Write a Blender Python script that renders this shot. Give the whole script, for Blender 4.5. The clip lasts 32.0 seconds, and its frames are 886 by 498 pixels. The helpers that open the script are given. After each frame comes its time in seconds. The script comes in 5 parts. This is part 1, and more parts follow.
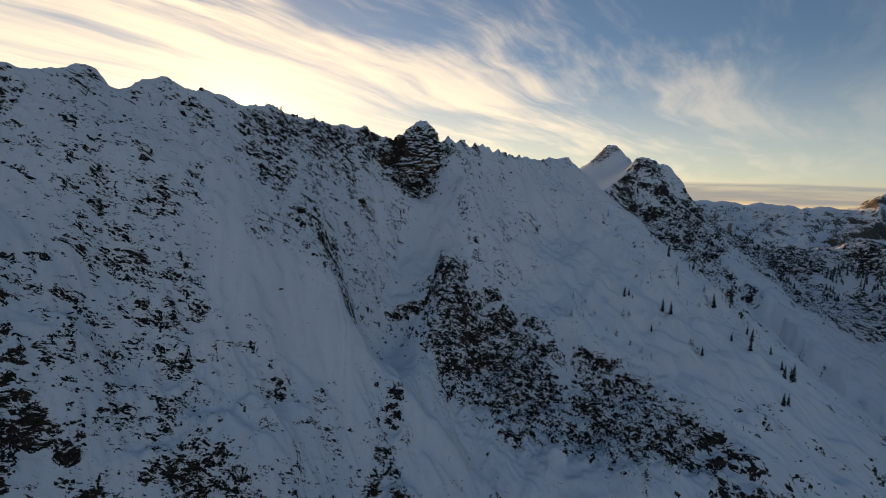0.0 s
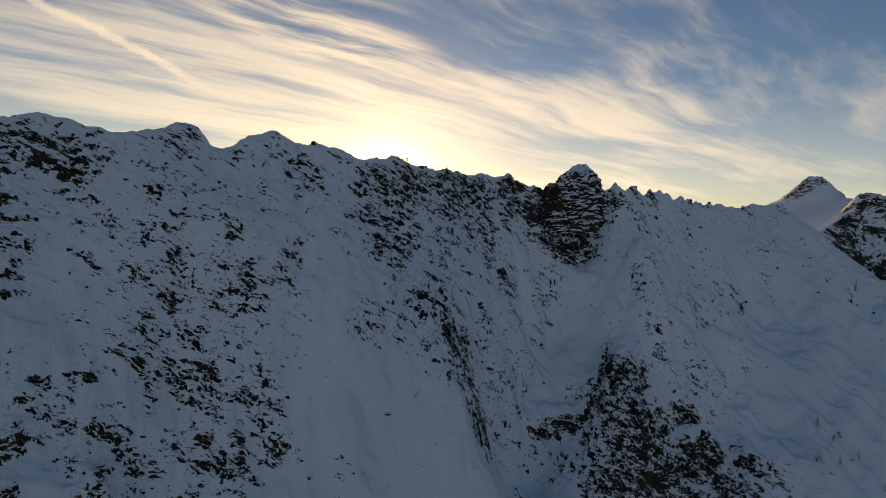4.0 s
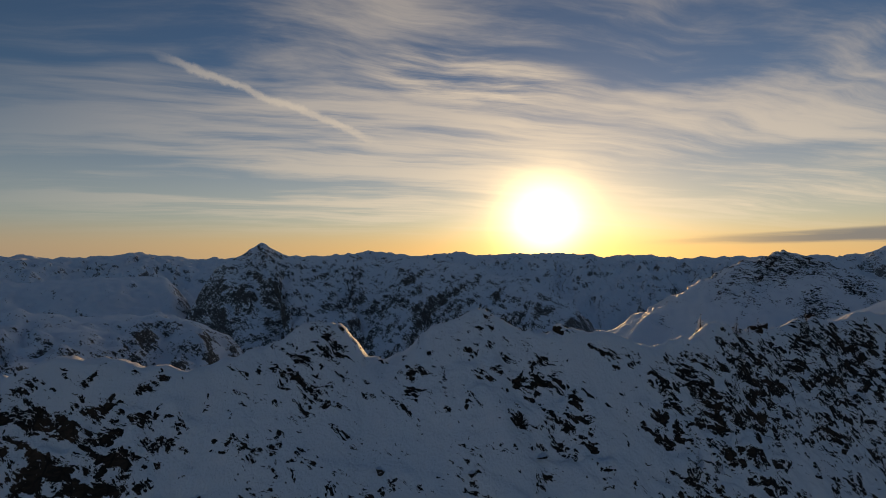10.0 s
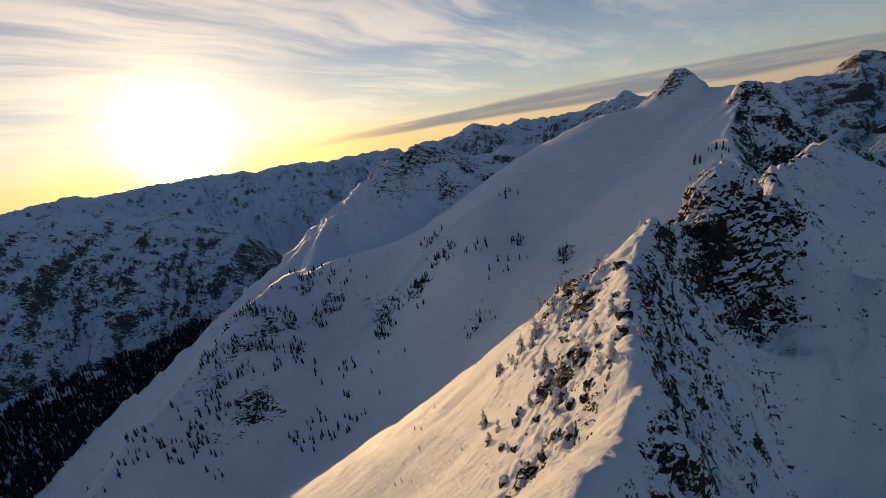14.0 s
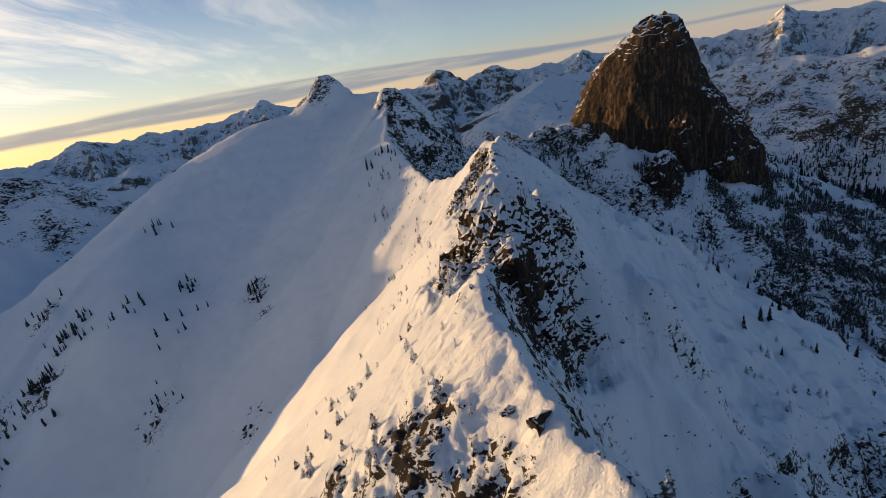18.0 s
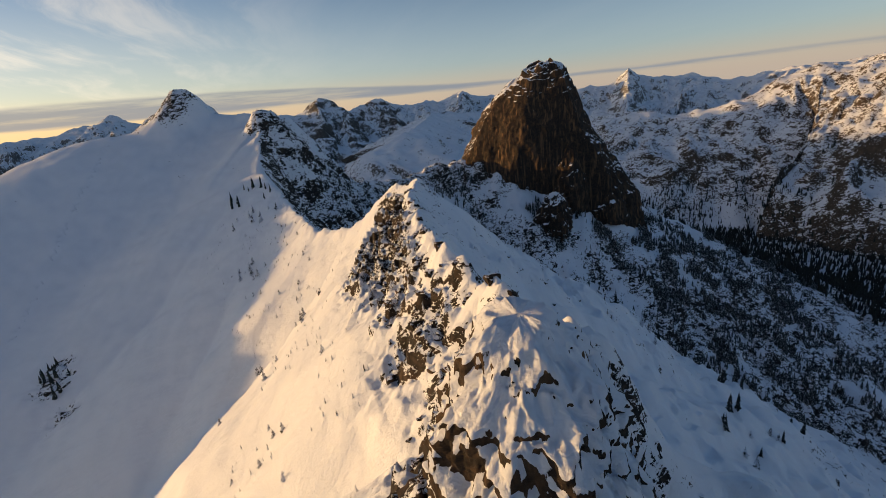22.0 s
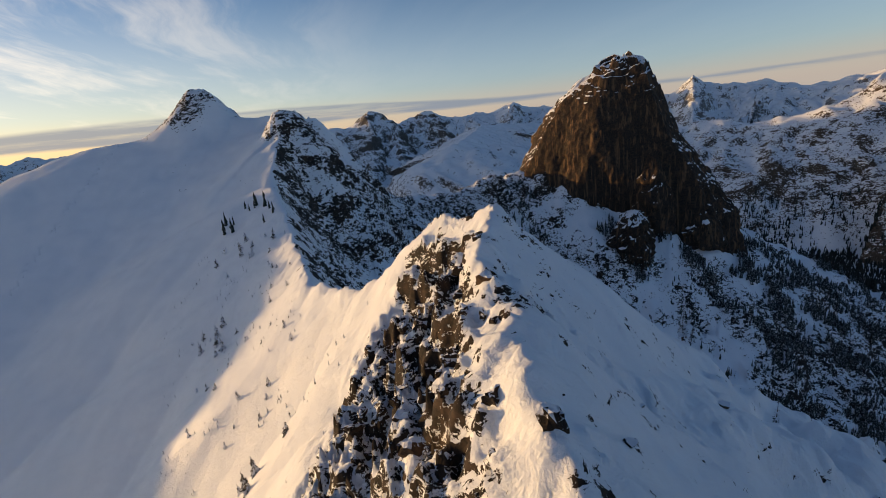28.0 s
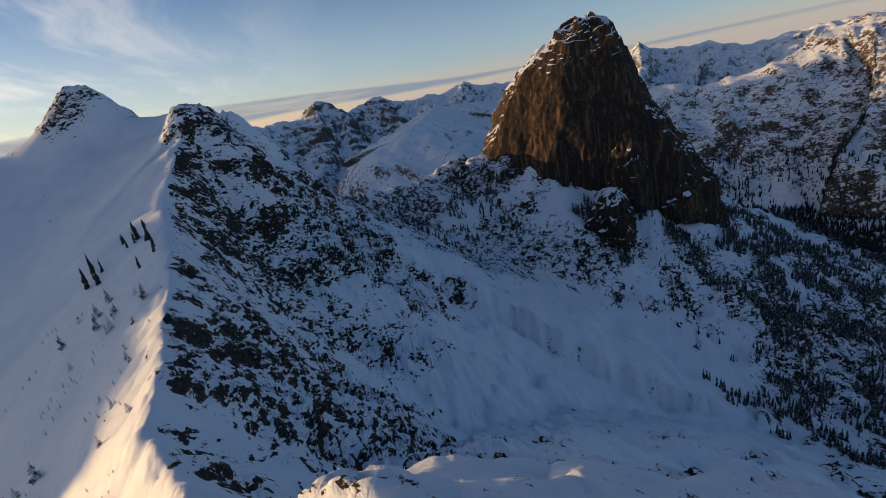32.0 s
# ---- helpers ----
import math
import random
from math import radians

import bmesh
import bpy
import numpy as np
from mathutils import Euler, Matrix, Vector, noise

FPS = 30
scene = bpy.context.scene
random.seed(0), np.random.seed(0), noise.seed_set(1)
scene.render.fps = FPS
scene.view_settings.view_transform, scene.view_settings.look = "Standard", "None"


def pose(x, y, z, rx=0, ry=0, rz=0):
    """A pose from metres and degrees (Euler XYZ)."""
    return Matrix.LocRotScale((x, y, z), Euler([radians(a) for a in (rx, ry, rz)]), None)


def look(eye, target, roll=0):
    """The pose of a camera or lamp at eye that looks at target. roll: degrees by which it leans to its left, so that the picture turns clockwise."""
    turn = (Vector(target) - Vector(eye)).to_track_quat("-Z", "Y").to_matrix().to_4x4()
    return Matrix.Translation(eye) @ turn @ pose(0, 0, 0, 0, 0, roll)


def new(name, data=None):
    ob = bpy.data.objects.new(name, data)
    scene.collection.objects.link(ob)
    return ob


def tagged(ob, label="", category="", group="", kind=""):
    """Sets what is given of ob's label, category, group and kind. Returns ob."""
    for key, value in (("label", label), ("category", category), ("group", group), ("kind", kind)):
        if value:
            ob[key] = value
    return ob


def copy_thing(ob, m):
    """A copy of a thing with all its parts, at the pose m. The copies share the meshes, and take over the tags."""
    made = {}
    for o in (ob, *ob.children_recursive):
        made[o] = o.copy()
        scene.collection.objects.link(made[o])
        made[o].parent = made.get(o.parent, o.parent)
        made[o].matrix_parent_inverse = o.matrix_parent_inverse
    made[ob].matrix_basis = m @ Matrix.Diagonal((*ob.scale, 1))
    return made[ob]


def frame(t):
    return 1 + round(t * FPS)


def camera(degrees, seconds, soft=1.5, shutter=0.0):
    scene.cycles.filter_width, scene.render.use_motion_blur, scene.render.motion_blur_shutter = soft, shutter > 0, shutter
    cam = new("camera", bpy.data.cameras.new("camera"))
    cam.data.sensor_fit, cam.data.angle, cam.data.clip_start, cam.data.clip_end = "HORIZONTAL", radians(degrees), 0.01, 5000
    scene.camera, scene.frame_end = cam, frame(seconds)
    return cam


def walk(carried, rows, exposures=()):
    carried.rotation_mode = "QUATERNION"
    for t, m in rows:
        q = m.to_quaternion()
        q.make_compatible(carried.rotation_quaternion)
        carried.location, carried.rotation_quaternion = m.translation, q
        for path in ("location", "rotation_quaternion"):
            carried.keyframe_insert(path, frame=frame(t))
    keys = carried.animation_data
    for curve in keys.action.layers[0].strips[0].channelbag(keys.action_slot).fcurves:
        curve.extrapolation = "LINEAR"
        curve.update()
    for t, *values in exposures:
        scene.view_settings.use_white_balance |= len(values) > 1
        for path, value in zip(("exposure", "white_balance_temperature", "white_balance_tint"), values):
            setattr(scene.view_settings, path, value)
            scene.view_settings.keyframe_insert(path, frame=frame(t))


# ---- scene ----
# seconds, eye, target, roll
PATH = [
    (0, (0.522, 0.957, 0.179), (0.52, 2.946, -0.032), 2.4),
    (0.5, (0.035, 8.173, 2.268), (-0.015, 10.162, 2.062), 2.1),
    (1, (-0.705, 15.452, 4.149), (-0.806, 17.439, 3.948), 1.8),
    (1.5, (-1.925, 22.837, 6.004), (-2.084, 24.821, 5.812), 1.8),
    (2, (-3.435, 30.1, 8.332), (-3.659, 32.078, 8.146), 1.8),
    (2.5, (-5.186, 37.486, 10.31), (-5.49, 39.455, 10.144), 1.9),
    (3, (-7.298, 44.791, 12.417), (-7.688, 46.747, 12.27), 2.2),
    (3.5, (-9.859, 52.045, 14.712), (-10.342, 53.981, 14.58), 2.6),
    (5.5, (-24.467, 78.452, 23.53), (-25.329, 80.256, 23.504), 3.6),
    (6, (-29.707, 84.656, 26.074), (-30.655, 86.417, 26.079), 3.6),
    (6.5, (-34.226, 90.281, 29.074), (-35.262, 91.991, 29.103), 3.6),
    (7, (-39.503, 95.995, 32.965), (-40.613, 97.658, 33.01), 3.7),
    (7.5, (-44.544, 101.479, 37.614), (-45.724, 103.093, 37.666), 3.7),
    (8, (-50.056, 106.7, 41.308), (-51.286, 108.276, 41.372), 3.5),
    (8.5, (-54.92, 111.997, 45.197), (-56.192, 113.54, 45.247), 3.1),
    (9, (-61.252, 116.152, 47.784), (-62.518, 117.699, 47.843), 2.3),
    (9.5, (-67.414, 120.816, 51.112), (-68.656, 122.383, 51.152), 1.4),
    (10, (-72.89, 125.579, 54.495), (-74.085, 127.183, 54.508), 0.0),
    (10.5, (-78.547, 130.463, 57.462), (-79.66, 132.125, 57.449), -1.5),
    (11, (-83.96, 135.82, 60.134), (-84.956, 137.553, 60.074), -3.2),
    (11.5, (-88.996, 140.841, 62.424), (-89.846, 142.648, 62.304), -5.0),
    (12, (-93.746, 146.249, 64.464), (-94.424, 148.121, 64.271), -6.4),
    (12.5, (-97.911, 151.899, 66.363), (-98.408, 153.818, 66.092), -7.3),
    (13, (-101.737, 157.67, 68.134), (-102.041, 159.616, 67.787), -8.2),
    (13.5, (-105.03, 164.333, 69.423), (-105.135, 166.287, 69.006), -8.8),
    (14, (-107.588, 171.677, 70.4), (-107.491, 173.617, 69.922), -9.2),
    (14.5, (-109.041, 180.232, 70.59), (-108.745, 182.138, 70.06), -9.5),
    (15, (-109.5, 188.693, 70.546), (-109.015, 190.547, 69.974), -9.8),
    (15.5, (-109.143, 196.949, 70.314), (-108.479, 198.735, 69.709), -9.9),
    (17.5, (-101.343, 228.566, 71.036), (-100.145, 230.02, 70.363), -10.8),
    (18, (-96.717, 236.766, 70.646), (-95.424, 238.134, 69.971), -10.6),
    (18.5, (-92.035, 243.957, 70.509), (-90.666, 245.247, 69.83), -10.2),
    (19, (-87.132, 250.685, 70.103), (-85.705, 251.91, 69.423), -9.4),
    (19.5, (-81.618, 257.419, 69.408), (-80.142, 258.588, 68.732), -8.6),
    (20, (-76.149, 263.813, 68.716), (-74.631, 264.934, 68.052), -7.8),
    (20.5, (-70.261, 270.161, 68.071), (-68.707, 271.24, 67.423), -7.1),
    (21, (-63.846, 276.291, 68.047), (-62.262, 277.334, 67.411), -6.6),
    (21.5, (-57.031, 282.27, 68.08), (-55.421, 283.278, 67.453), -6.2),
    (22, (-49.791, 288.01, 67.729), (-48.16, 288.987, 67.11), -5.9),
    (22.5, (-42.515, 293.461, 66.947), (-40.865, 294.41, 66.332), -5.9),
    (23, (-35.915, 298.695, 66.098), (-34.252, 299.623, 65.489), -5.9),
    (23.5, (-29.509, 302.862, 65.83), (-27.839, 303.782, 65.226), -5.7),
    (24, (-22.005, 307.864, 64.925), (-20.339, 308.792, 64.323), -5.3),
    (24.5, (-14.939, 312.772, 63.989), (-13.281, 313.715, 63.389), -5.0),
    (26.5, (12.255, 331.702, 56.9), (13.847, 332.761, 56.313), -4.4),
    (27, (19.06, 336.745, 55.592), (20.629, 337.844, 55.015), -4.9),
    (27.5, (26.013, 342.162, 54.776), (27.564, 343.293, 54.214), -5.7),
    (28, (33.057, 347.592, 54.361), (34.598, 348.743, 53.814), -6.5),
    (28.5, (40.196, 353.051, 54.125), (41.74, 354.206, 53.595), -7.3),
    (29, (47.09, 357.932, 54.136), (48.643, 359.082, 53.622), -8.3),
    (29.5, (54.366, 362.918, 54.068), (55.926, 364.062, 53.563), -9.1),
    (30, (62.172, 367.758, 53.913), (63.729, 368.907, 53.405), -9.2),
    (30.5, (70.123, 372.333, 53.664), (71.657, 373.506, 53.142), -8.3),
    (31, (78.051, 376.918, 53.048), (79.541, 378.133, 52.495), -6.7),
    (31.5, (85.458, 381.595, 51.828), (86.941, 382.798, 51.234), -6.8),
    (32, (92.09, 385.809, 51.301), (93.691, 386.829, 50.669), -10.7),
]


cam = camera(87.9, 32.0, 0.75)
walk(cam, [(t, look(eye, target, roll)) for t, eye, target, roll in PATH],
     [(0, 0.42, 9100, 10), (3.5, 0.22, 9100, 10), (6, -0.15, 9000, 10), (7.5, -0.42, 8700, 10), (10, -0.53, 7900, 10), (12, -0.34, 7400, 10), (14, -0.06, 7300, 10), (16, 0.28, 7000, 10), (19, 0.42, 7500, 10), (24, 0.42, 7900, 10), (28, 0.44, 7250, 10), (30.5, 0.48, 7050, 10), (32, 0.40, 6900, 10)])
STEP, RAYS = 0.38, 1800  # metres between the near ground's points, directions of the far ground

# ---------------------------------------------------------------- sky, sun
SUN_LEFT, SUN_UP = 20.5, 2.35  # degrees left of +y, degrees over the horizon
SUN_WAY = Vector((-math.sin(radians(SUN_LEFT)) * math.cos(radians(SUN_UP)), math.cos(radians(SUN_LEFT)) * math.cos(radians(SUN_UP)), math.sin(radians(SUN_UP))))
GLARE_WAY = Vector((-math.sin(radians(24.2)) * math.cos(radians(3.9)), math.cos(radians(24.2)) * math.cos(radians(3.9)), math.sin(radians(3.9))))
SKY_STRENGTH, SUN_STRENGTH = 0.12, 3.0


class Nodes:
    """A short way to write node trees."""

    def __init__(self, tree):
        self.tree = tree
        tree.nodes.clear()

    def add(self, kind, settings=(), **inputs):
        n = self.tree.nodes.new(kind)
        for key, value in dict(settings).items():
            setattr(n, key, value)
        for key, value in inputs.items():
            self.put(n.inputs[int(key[1:]) if key[0] == "i" and key[1:].isdigit() else key.replace("_", " ")], value)
        return n

    def put(self, socket, value):
        if isinstance(value, bpy.types.NodeSocket):
            self.tree.links.new(value, socket)
        elif isinstance(value, bpy.types.Node):
            self.tree.links.new(value.outputs[0], socket)
        else:
            socket.default_value = value

    def math(self, op, a, b=0.0, c=0.0, clamp=False):
        return self.add("ShaderNodeMath", {"operation": op, "use_clamp": clamp}, i0=a, i1=b, i2=c).outputs[0]

    def vmath(self, op, a, b=(0, 0, 0)):
        n = self.add("ShaderNodeVectorMath", {"operation": op}, i0=a, i1=b)
        return n.outputs[1] if op in ("DOT_PRODUCT", "LENGTH") else n.outputs[0]

    def noise(self, vector, scale, detail=4, rough=0.5, distortion=0.0):
        return self.add("ShaderNodeTexNoise", {"normalize": True}, Vector=vector, Scale=scale, Detail=detail, Roughness=rough, Distortion=distortion).outputs[0]

    def step(self, value, a, b, low=0.0, high=1.0):
        n = self.add("ShaderNodeMapRange", {"interpolation_type": "SMOOTHSTEP", "clamp": True}, i0=value, i1=a, i2=b, i3=low, i4=high)
        return n.outputs[0]

    def mix(self, factor, a, b, blend="MIX"):
        n = self.add("ShaderNodeMix", {"data_type": "RGBA", "blend_type": blend}, i0=factor)
        self.put(n.inputs[6], a)
        self.put(n.inputs[7], b)
        return n.outputs[2]

    def mapped(self, vector, scale=(1, 1, 1), turn=(0, 0, 0)):
        return self.add("ShaderNodeMapping", {}, Vector=vector, Scale=scale, Rotation=[radians(a) for a in turn]).outputs[0]


world = bpy.data.worlds.new("sky")
scene.world = world
world.use_nodes = True
w = Nodes(world.node_tree)
way = w.vmath("NORMALIZE", w.add("ShaderNodeTexCoord").outputs["Generated"])
air = w.add("ShaderNodeTexSky", {"sky_type": "NISHITA", "sun_disc": False, "sun_elevation": radians(SUN_UP), "sun_rotation": radians(-SUN_LEFT),
                                 "altitude": 2000.0, "air_density": 1.0, "dust_density": 1.6, "ozone_density": 2.2}, Vector=way).outputs[0]
parts = w.add("ShaderNodeSeparateXYZ", {}, i0=way)
up = parts.outputs[2]
near_sun = w.vmath("DOT_PRODUCT", way, tuple(SUN_WAY))
# high cirrus on a flat sheet far above: streaks that lie across the view of the sunset
ACROSS, AHEAD = (0.643, 0.766, 0.0), (-0.766, 0.643, 0.0)
lift = w.math("ADD", w.math("MAXIMUM", up, 0.0), 0.07)
side = w.math("DIVIDE", w.vmath("DOT_PRODUCT", way, ACROSS), lift)
deep = w.math("DIVIDE", w.vmath("DOT_PRODUCT", way, AHEAD), lift)
sheet = w.add("ShaderNodeCombineXYZ", {}, i0=side, i1=deep, i2=0.0).outputs[0]
warp = w.add("ShaderNodeTexNoise", {}, Vector=sheet, Scale=0.45, Detail=4).outputs["Color"]
bent = w.vmath("ADD", sheet, w.vmath("MULTIPLY", w.vmath("SUBTRACT", warp, (0.5, 0.5, 0.5)), (1.6, 0.9, 0)))
streaks = w.noise(w.vmath("MULTIPLY", w.vmath("ADD", bent, (0.0, 3.7, 0.0)), (0.24, 1.0, 1.0)), 1.0, 9, 0.58, 0.2)
fibres = w.noise(w.vmath("MULTIPLY", bent, (0.28, 1.5, 1.0)), 4.0, 6, 0.62, 0.1)
patches = w.noise(sheet, 0.42, 3, 0.5)
azimuth = w.math("MULTIPLY", w.math("ARCTAN2", parts.outputs[0], parts.outputs[1]), 57.29578)  # degrees right of +y
height = w.math("MULTIPLY", w.math("ARCSINE", up), 57.29578)
cover = w.math("ADD", streaks, w.math("ADD", w.math("MULTIPLY", w.math("SUBTRACT", patches, 0.5), 0.45), w.math("MULTIPLY", w.math("SUBTRACT", fibres, 0.5), 0.30)))
cover = w.math("ADD", cover, w.step(azimuth, 10.0, -45.0, 0.0, 0.04))
cover = w.math("ADD", cover, w.math("MULTIPLY", w.step(height, 12.0, 22.0), w.step(azimuth, -22.0, -50.0, 0.0, 0.10)))
veil = w.step(cover, 0.41, 0.68)
veil = w.math("MULTIPLY", veil, w.math("MULTIPLY", w.step(height, 1.0, 5.0), w.step(up, 0.85, 0.45, 0.25, 1.0)))
# a wedge of grey stratus low over the horizon, away from the sun
flat = w.noise(w.mapped(way, (1.5, 1.5, 22)), 2.6, 6, 0.6)
top = w.math("MINIMUM", w.step(azimuth, -22.0, 26.0, 1.3, 3.0), w.step(azimuth, 34.0, 72.0, 3.0, 1.35))
wave = w.math("MULTIPLY", w.math("SUBTRACT", flat, 0.5), 0.9)
over = w.math("SUBTRACT", w.math("ADD", height, wave), top)
band = w.math("MULTIPLY", w.step(w.math("ADD", height, wave), 0.75, 1.25), w.step(over, 0.15, -0.25))
band = w.math("MULTIPLY", band, w.step(flat, 0.30, 0.55, 0.45, 1.0))
band = w.math("MULTIPLY", band, w.math("MULTIPLY", w.step(azimuth, -16.0, 6.0), w.step(azimuth, 150.0, 110.0)))
glow = w.math("POWER", w.math("MAXIMUM", w.math("DIVIDE", w.math("ADD", near_sun, 0.4), 1.4), 0.0), 3.0)
cloud_light = w.mix(glow, (3.4, 3.8, 4.4, 1), (11.0, 9.5, 7.7, 1))
haze = w.mix(glow, (3.4, 4.4, 5.8, 1), (10.4, 9.0, 6.6, 1))
air = w.mix(1.0, air, (1.16, 1.30, 1.64, 1), "MULTIPLY")
colour = w.mix(w.step(up, 0.30, 0.0, 0.0, 0.40), air, haze)
colour = w.mix(w.step(up, 0.07, 0.0, 0.0, 0.55), colour, w.mix(glow, (3.6, 2.9, 2.5, 1), (10.0, 6.2, 2.4, 1)))
veil = w.math("MULTIPLY", veil, w.step(near_sun, 0.30, 0.90, 0.06, 1.0))
colour = w.mix(w.math("MULTIPLY", veil, 0.54), colour, cloud_light)
colour = w.mix(w.math("MULTIPLY", band, 0.88), colour, w.mix(glow, (1.35, 1.75, 2.45, 1), (2.4, 2.5, 2.8, 1)))
# an old contrail, and a bank of bright cirrus above the sun
fray = w.math("MULTIPLY", w.math("SUBTRACT", w.noise(way, 14.0, 7, 0.68), 0.5), 0.034)
trail = w.step(w.math("ABSOLUTE", w.math("ADD", w.math("ADD", w.vmath("DOT_PRODUCT", way, (-0.3873, -0.0788, -0.9186)), 0.004), fray)), 0.011, 0.002)
trail = w.math("MULTIPLY", trail, w.step(w.vmath("DOT_PRODUCT", way, (-0.7966, 0.5302, 0.2904)), 0.974, 0.990, 0.0, 0.40))
tilt = w.math("ADD", w.math("SUBTRACT", height, 20.6), w.math("MULTIPLY", w.math("ADD", azimuth, 33.0), 0.10))
bank = w.math("ADD", w.math("POWER", w.math("DIVIDE", w.math("ADD", azimuth, 33.0), 17.0), 2.0), w.math("POWER", w.math("DIVIDE", tilt, 3.6), 2.0))
bank = w.math("MULTIPLY", w.step(bank, 1.0, 0.15), w.step(w.math("ADD", w.math("MULTIPLY", fibres, 0.6), w.math("MULTIPLY", streaks, 0.4)), 0.36, 0.58))
colour = w.mix(w.math("MAXIMUM", trail, w.math("MULTIPLY", bank, 0.55)), colour, cloud_light)
# the low sun's own glare
above = w.vmath("DOT_PRODUCT", way, tuple(GLARE_WAY))
halo = w.math("ADD", w.math("MULTIPLY", w.math("POWER", w.math("MAXIMUM", above, 0.0), 420.0), 42.0), w.math("MULTIPLY", w.math("POWER", w.math("MAXIMUM", above, 0.0), 60.0), 4.0))
colour = w.mix(1.0, colour, w.mix(1.0, (1.0, 0.74, 0.36, 1), w.add("ShaderNodeCombineXYZ", {}, i0=halo, i1=halo, i2=halo).outputs[0], "MULTIPLY"), "ADD")
w.add("ShaderNodeOutputWorld", {}, Surface=w.add("ShaderNodeBackground", {}, Color=colour, Strength=SKY_STRENGTH).outputs[0])

lamp = bpy.data.lights.new("sun", "SUN")
lamp.energy, lamp.angle, lamp.color = SUN_STRENGTH, radians(0.4), (1.0, 0.66, 0.32)
new("sun", lamp).matrix_world = look(SUN_WAY * 1000, (0, 0, 0))


# ---------------------------------------------------------------- materials
def surface(name):
    m = bpy.data.materials.new(name)
    m.use_nodes = True
    n = Nodes(m.node_tree)
    return m, n, n.add("ShaderNodeNewGeometry")


def finish(n, colour, rough, height=None, distance=0.1, strength=0.6, spec=0.3):
    b = n.add("ShaderNodeBsdfPrincipled", {}, Base_Color=colour, Roughness=rough)
    b.inputs["Specular IOR Level"].default_value = spec
    if height is not None:
        n.put(b.inputs["Normal"], n.add("ShaderNodeBump", {}, Strength=strength, Distance=distance, Height=height).outputs[0])
    n.add("ShaderNodeOutputMaterial", {}, Surface=b.outputs[0])


def rock_colour(n, place, dark, mid, pale):
    """Banded, stained rock."""
    bands = n.noise(n.mapped(place, (0.16, 0.16, 0.6), (18, -22, 30)), 1.4, 9, 0.68, 0.7)
    stains = n.noise(place, 0.11, 5, 0.6)
    grain = n.noise(place, 2.3, 6, 0.7)
    c = n.mix(n.step(bands, 0.42, 0.60), dark, mid)
    cracks = n.add("ShaderNodeTexVoronoi", {"feature": "DISTANCE_TO_EDGE"}, Vector=n.mapped(place, (1, 1, 0.55), (20, -14, 0)), Scale=0.5).outputs["Distance"]
    c = n.mix(n.step(cracks, 0.10, 0.0, 0.0, 0.8), c, (0.012, 0.01, 0.008, 1))
    c = n.mix(n.math("MULTIPLY", n.step(stains, 0.52, 0.76), 0.5), c, pale)
    return n.mix(0.35, c, n.mix(grain, (0.02, 0.016, 0.012, 1), (0.36, 0.27, 0.19, 1)), "OVERLAY"), bands, grain


